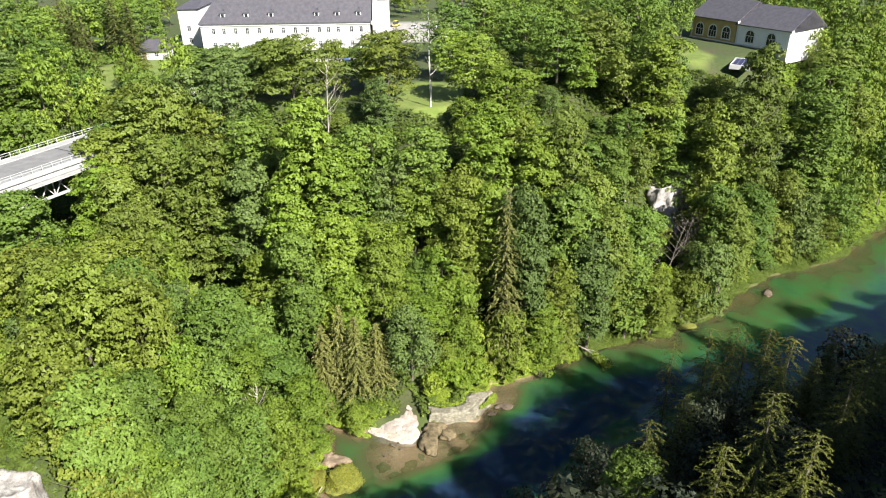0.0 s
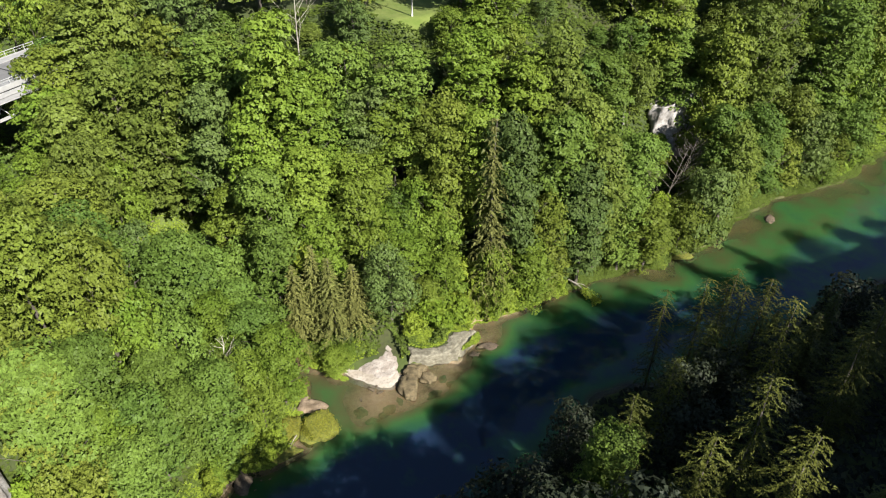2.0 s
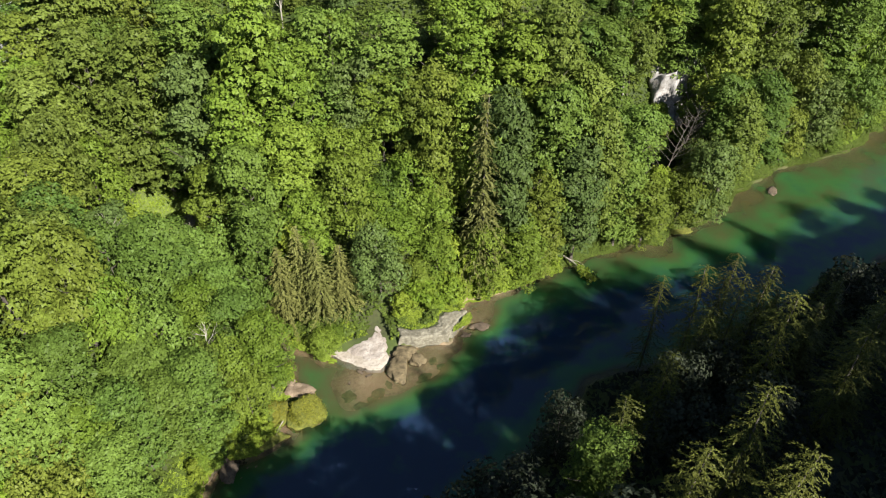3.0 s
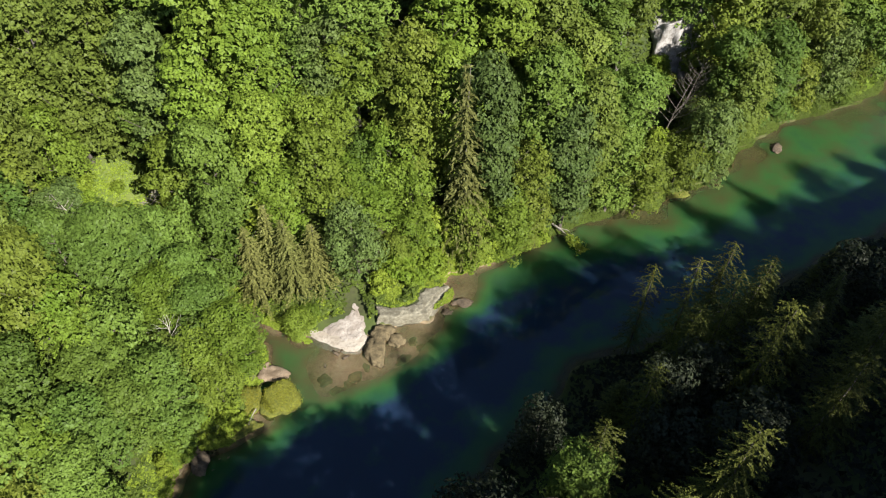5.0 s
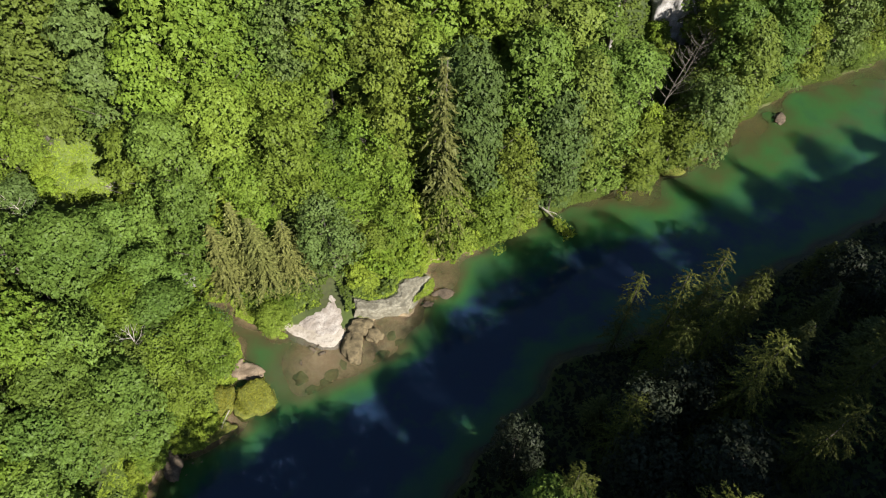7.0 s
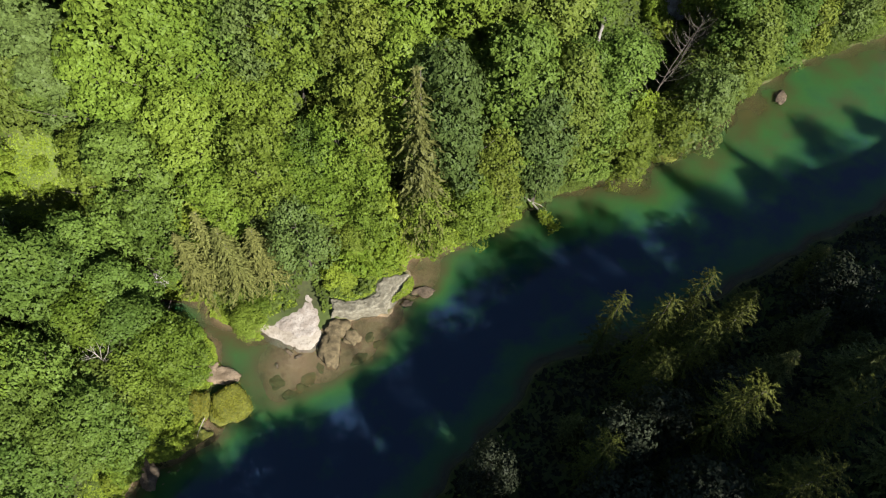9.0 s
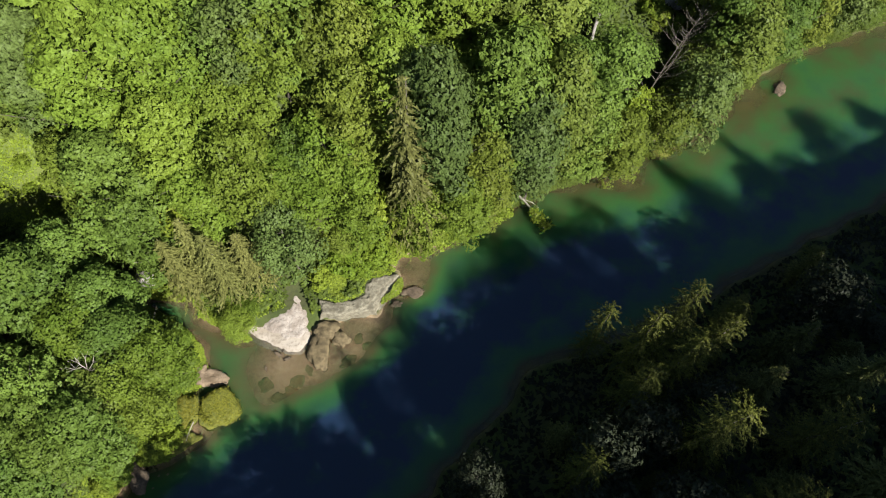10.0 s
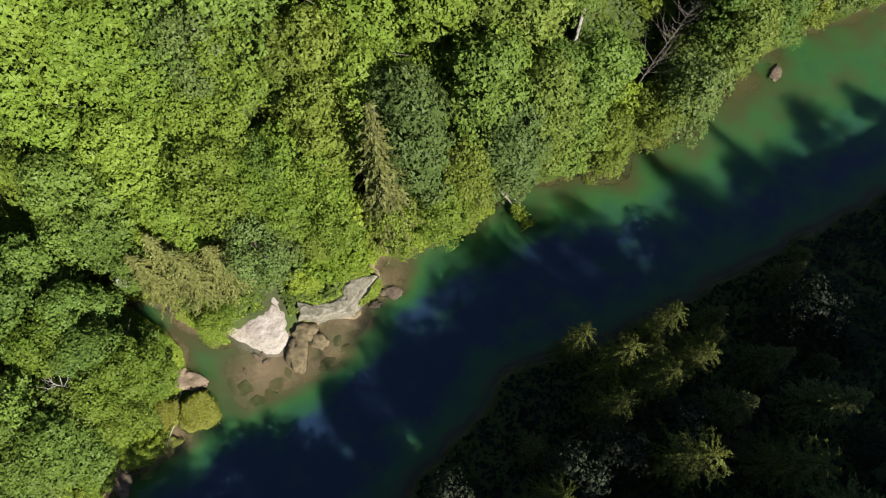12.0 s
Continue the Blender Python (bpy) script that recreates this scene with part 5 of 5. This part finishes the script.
def left_wing():
    ob = thing("side_wing", -83.5, 229.0, PLATEAU - 0.1, "white rendered wing with a low slate roof", "building")
    holes = [(2.2, 3.4, 5.6, 7.2), (2.2, 3.4, 2.0, 3.6)]
    wall = part("wall", box_walls(facade(bmesh.new(), 0, 6.2, 0, 12.6, 0, holes), 0, 6.2, 0, 26, 0, 12.6), WHITE_WALL, ob)
    window(wall, 2.8, 5.6, 1.2, 1.6, 0)
    window(wall, 2.8, 2.0, 1.2, 1.6, 0)
    part("roof", hip_roof(bmesh.new(), 0, 6.2, 0, 26, 12.6, 1.6, 2.0, 2.0), SLATE, ob)
    return ob


def back_wing():
    ob = thing("rear_wing", -27.0, 252.0, PLATEAU - 0.1, "white gabled wing with steep slate roof", "building")
    wall = part("wall", box_walls(facade(bmesh.new(), 0, 9, 0, 12, 0, [(3.8, 5.2, 7, 8.8)]), 0, 9, 0, 14, 0, 12), WHITE_WALL, ob)
    window(wall, 4.5, 7, 1.4, 1.8, 0)
    part("roof", hip_roof(bmesh.new(), 0, 9, 0, 14, 12, 5.0, 3.0, 3.0), SLATE, ob)
    return ob


great_house()
left_wing()
back_wing()


def pavilion():
    ob = thing("garden_pavilion", -92.0, 212.0, PLATEAU - 0.1, "small white garden pavilion with a grey hipped roof", "building")
    holes = [(1.6, 2.9, 0.1, 2.2), (5.4, 6.6, 0.9, 2.1)]
    wall = part("wall", box_walls(facade(bmesh.new(), 0, 8.6, 0, 2.9, 0, holes), 0, 8.6, 0, 7, 0, 2.9), WHITE_WALL, ob)
    part("door", bevelled(boxes((1.6, 2.9, 0.12, 0.2, 0.1, 2.2)), 0.02), WOOD, wall)
    window(wall, 6.0, 0.9, 1.2, 1.2, 0)
    part("roof", hip_roof(bmesh.new(), 0, 8.6, 0, 7, 2.9, 2.7, 3.6, 3.6, 0.7), SLATE, ob)
    return ob


pavilion()


def arched_window(parent, x, z, w, h, y):
    """A tall window with a round head: frame proud of the wall, dark pane, glazing bars."""
    r, bm = w / 2, bmesh.new()
    ring_out, ring_in = [], []
    arc = [math.pi * k / 10 for k in range(11)]
    for ring, k in ((ring_out, 1.16), (ring_in, 0.92)):
        pts = [(x + r * k, z)] + [(x + r * k * math.cos(a), z + h - r + r * k * math.sin(a)) for a in arc] + [(x - r * k, z)]
        ring += pts
    for i in range(len(ring_out) - 1):
        quad = (ring_out[i], ring_out[i + 1], ring_in[i + 1], ring_in[i])
        a = [bm.verts.new((p[0], y - 0.10, p[1])) for p in quad]
        b = [bm.verts.new((p[0], y + 0.02, p[1])) for p in quad]
        bm.faces.new(a[::-1])
        bm.faces.new(b)
        for j in range(4):
            bm.faces.new((a[j], a[(j + 1) % 4], b[(j + 1) % 4], b[j]))
    ob = part("window", bm, TRIM, parent, "white arched window frame")
    pane = bmesh.new()
    face = pane.faces.new([pane.verts.new((p[0], y - 0.02, p[1])) for p in ring_in])
    bmesh.ops.solidify(pane, geom=[face], thickness=0.02)
    part("pane", pane, GLASS, ob)
    part("glazing_bar", boxes((x - r * 0.92, x + r * 0.92, y - 0.08, y - 0.03, z + h * 0.55, z + h * 0.55 + 0.12), (x - 0.36 * r, x - 0.36 * r + 0.1, y - 0.075, y - 0.035, z, z + h * 0.55),
                              (x + 0.3 * r, x + 0.3 * r + 0.1, y - 0.075, y - 0.035, z, z + h * 0.55), (x - 0.05, x + 0.05, y - 0.075, y - 0.035, z + h * 0.55 + 0.12, z + h - 0.1)), TRIM, ob)
    part("lower_panel", boxes((x - r * 0.9, x + r * 0.9, y - 0.09, y - 0.03, z, z + 0.35)), TRIM, ob)


def hall(name, label, a, b, ground_z, base, eave, material, count, first, step, roof_rise, deep=11.0):
    """One part of the old hall: front from a to b, arched windows, a mono-pitched look from a low gable roof."""
    (ax, ay), (bx, by) = a, b
    length = math.hypot(bx - ax, by - ay)
    ob = thing(name, ax, ay, ground_z, label, "building", turn=math.degrees(math.atan2(by - ay, bx - ax)))
    e, p = eave - ground_z, base - ground_z
    wall = part("wall", box_walls(facade(bmesh.new(), 0, length, p, e, 0, []), 0, length, 0, deep, 0, e), material, ob)
    part("plinth", boxes((-0.15, length + 0.15, -0.25, -0.004, -2.5, p)), STONE, ob)
    part("ledge", boxes((-0.1, length + 0.1, -0.4, -0.255, p - 0.3, p)), TRIM, ob)
    part("corner_pilaster", boxes((0.0, 0.5, -0.16, -0.004, p, e)), TRIM, ob)
    for i in range(count):
        arched_window(wall, first + i * step, p + 0.5, 3.0, 4.0, 0)
    roof = part("roof", hip_roof(bmesh.new(), 0, length, 0, deep, e, roof_rise, 0, 0, 0.6), SLATE, ob)
    part("verge", boxes((length + 0.62, length + 0.85, -0.7, 0.4, e - 0.4, e + 0.25)), TRIM, roof)
    return ob


hall("old_hall", "ochre rendered hall with white arched windows and slate roof", (84.6, 234.5), (93.3, 219.6), 45.0, 47.6, 54.0, OCHRE_WALL, 3, 3.4, 5.2, 5.4, 17.0)
hall("white_hall", "white rendered hall with arched windows and slate roof", (93.5, 219.2), (103.0, 204.2), 44.0, 47.6, 53.4, LIFTED_WALL, 2, 4.8, 7.2, 5.4, 17.0)

terrace = thing("covered_pool", 86.8, 195.5, 46.4, "dark blue pool cover in a pale stone surround", "pool", turn=-30)
part("surround", boxes((-2.9, 2.9, -5.2, -4.8, -0.9, 0.35), (-2.9, 2.9, 4.8, 5.3, -0.9, 0.35), (-2.9, -2.6, -4.797, 4.797, -0.9, 0.35), (2.6, 2.9, -4.797, 4.797, -0.9, 0.35)), TRIM, terrace)
part("cover", boxes((-2.597, 2.597, -4.795, 4.795, -0.3, 0.28)), BLUE_COVER, terrace)
for k in range(5):
    part("slat", boxes((-2.4 + k * 1.2, -2.34 + k * 1.2, -4.7, 4.7, 0.283, 0.32)), STEEL, terrace)


def car(x, y, turn, paint, van=False):
    ob = thing("parked_van" if van else "parked_car", x, y, height(x, y), "small van parked on the pale yard" if van else "car parked on the pale yard", "van" if van else "car", "cars in the yard", turn=turn)
    high = 2.0 if van else 1.45
    part("body", bevelled(boxes((-2.1, 2.1, -0.85, 0.85, 0.3, 0.85)), 0.12), paint, ob)
    cab = boxes((-1.7 if van else -1.5, 1.5 if van else 0.9, -0.75, 0.75, 0.86, high))
    for v in cab.verts:
        if v.co.z > 1:
            v.co.x *= 0.82
            v.co.y *= 0.88
    part("cabin", bevelled(cab, 0.06), GLASS, ob)
    part("roof", bevelled(boxes((-1.3, 1.1 if van else 0.65, -0.62, 0.62, high + 0.003, high + 0.06)), 0.02), paint, ob)
    for wx in (-1.3, 1.3):
        for wy in (-0.86, 0.86):
            part("wheel", beam(bmesh.new(), (wx, wy - 0.1, 0.32), (wx, wy + 0.1, 0.32), 0.32, 12), RUBBER, ob)
    return ob


for i, (x, y, turn, paint, van) in enumerate([(-16, 268, 75, 1, True), (-9, 262, 80, 0, False), (-5, 262.5, 78, 2, False), (-1, 263, 82, 0, False), (4, 252, 30, 0, True), (8, 249, 28, 2, False),
                                              (2, 241, 15, 0, False), (12, 257, 30, 4, False), (-27.5, 205.6, 100, 3, False)]):
    car(x, y, turn, PAINTS[paint], van)

hedge_rng = np.random.default_rng(77)
for x0, x1, y in ((-73, -66, 221.6), (-64, -52, 221.8), (-38, -23, 219.5)):
    n = int((x1 - x0) * 60)
    p = np.stack([hedge_rng.uniform(x0, x1, n), y + hedge_rng.normal(0, 0.45, n), PLATEAU + hedge_rng.uniform(0.1, 1.1, n)], 1)
    tagged(new("hedge", quick_mesh("hedge", *sprays(p, np.tile((0, -0.4, 1.0), (n, 1)), 0.22, hedge_rng), LEAVES["dark"])), "low clipped hedge along the manor wall", "hedge")

retaining = thing("garden_wall", -31, 205.0, PLATEAU - 1.6, "low pale garden wall below the manor court", "wall")
part("wall", boxes((-8, 8, -0.25, 0.25, 0, 1.9)), WHITE_WALL, retaining)
part("coping", bevelled(boxes((-8.1, 8.1, -0.35, 0.35, 1.903, 2.05)), 0.03), STONE, retaining)

# Shed form made up for an unidentified white spot among the trees.
shed = thing("white_spot_shed", -60.5, 166.5, height(-60.5, 166.5), "small white block with a roof, half hidden by trees", "shed")
part("wall", boxes((-1.2, 1.2, -1.0, 1.0, -0.5, 1.5)), WHITE_WALL, shed)
part("roof", hip_roof(bmesh.new(), -1.2, 1.2, -1.0, 1.0, 1.5, 0.4, 0.5, 0.5, 0.2, 0.1), TRIM, shed)


# ---- the road bridge: x along it, y across, from its middle ----
def bridge():
    ob = thing("road_bridge", *BRIDGE_AT, "pale concrete road bridge on a steel truss", "bridge", turn=math.degrees(math.atan2(BRIDGE_WAY.y, BRIDGE_WAY.x)))
    x0, x1, w = -58.0, 26.0, BRIDGE_WIDE / 2
    part("deck", boxes((x0, x1, -w + 0.3, w - 0.3, -0.9, 0.0)), CONCRETE, ob)
    part("carriageway", boxes((x0, 9.98, -w + 2.2, w - 2.2, 0.004, 0.09), (10.32, x1, -w + 2.2, w - 2.2, 0.004, 0.09)), ASPHALT, ob)
    part("expansion_joint", boxes((9.985, 10.315, -w + 2.2, w - 2.2, 0.004, 0.07)), DARK_JOINT, ob)
    for side in (-1, 1):
        a, b = sorted((side * (w - 2.19), side * (w - 0.25)))
        part("footway", bevelled(boxes((x0, x1, a, b, 0.004, 0.24)), 0.03), CONCRETE, ob)
        a, b = sorted((side * (w - 0.245), side * (w + 0.15)))
        part("kerb_beam", bevelled(boxes((x0, x1, a, b, -0.55, 0.34)), 0.04), CONCRETE, ob)
        part("joint_line", boxes((x0, x1, a + 0.06, b - 0.06, -0.75, -0.553)), DARK_JOINT, ob)
        part("fascia", bevelled(boxes((x0, x1, a, b, -1.6, -0.753)), 0.04), CONCRETE, ob)
        rail = part("railing", boxes((x0, x1, side * w - 0.05, side * w + 0.05, 1.25, 1.34), (x0, x1, side * w - 0.03, side * w + 0.03, 0.8, 0.85)), STEEL, ob)
        for k in range(int((x1 - x0) / 2)):
            part("post", boxes((x0 + 2 * k + 0.2, x0 + 2 * k + 0.3, side * w - 0.04, side * w + 0.04, 0.343, 1.247)), STEEL, rail)
    part("service_walkway", boxes((x0, x1, -w - 1.6, -w + 0.3, -1.95, -1.7)), CONCRETE, ob)
    for y in (-w + 1.2, w - 1.2):
        for z, r in ((-1.3, 0.3), (-5.6, 0.32)):
            part("chord", beam(bmesh.new(), (x0, y, z), (x1, y, z), r, 4), STEEL, ob)
        for k in range(int((x1 - x0) / 6)):
            a = x0 + 6 * k
            part("strut", beam(bmesh.new(), (a, y, -1.3), (a, y, -5.6), 0.14, 4), STEEL, ob)
            for b in (a, a + 3):
                part("brace", beam(bmesh.new(), (b, y - 0.1, -5.6), (b + 3, y - 0.1, -1.3), 0.12, 4), STEEL, ob)
                part("brace", beam(bmesh.new(), (b, y + 0.1, -1.3), (b + 3, y + 0.1, -5.6), 0.12, 4), STEEL, ob)
    for k in range(int((x1 - x0) / 6)):
        a = x0 + 6 * k
        part("cross_brace", beam(bmesh.new(), (a, -w + 1.2, -5.6), (a + 6, w - 1.2, -1.4), 0.13, 4), STEEL, ob)
        part("cross_brace", beam(bmesh.new(), (a + 6, -w + 1.2, -1.4), (a, w - 1.2, -5.6), 0.13, 4), STEEL, ob)
    for x in (x0 + 8,):
        part("pier", bevelled(boxes((x - 1, x + 1, -w + 0.6, w - 0.6, -45, -7.4)), 0.15), CONCRETE, ob)
    return ob


bridge()
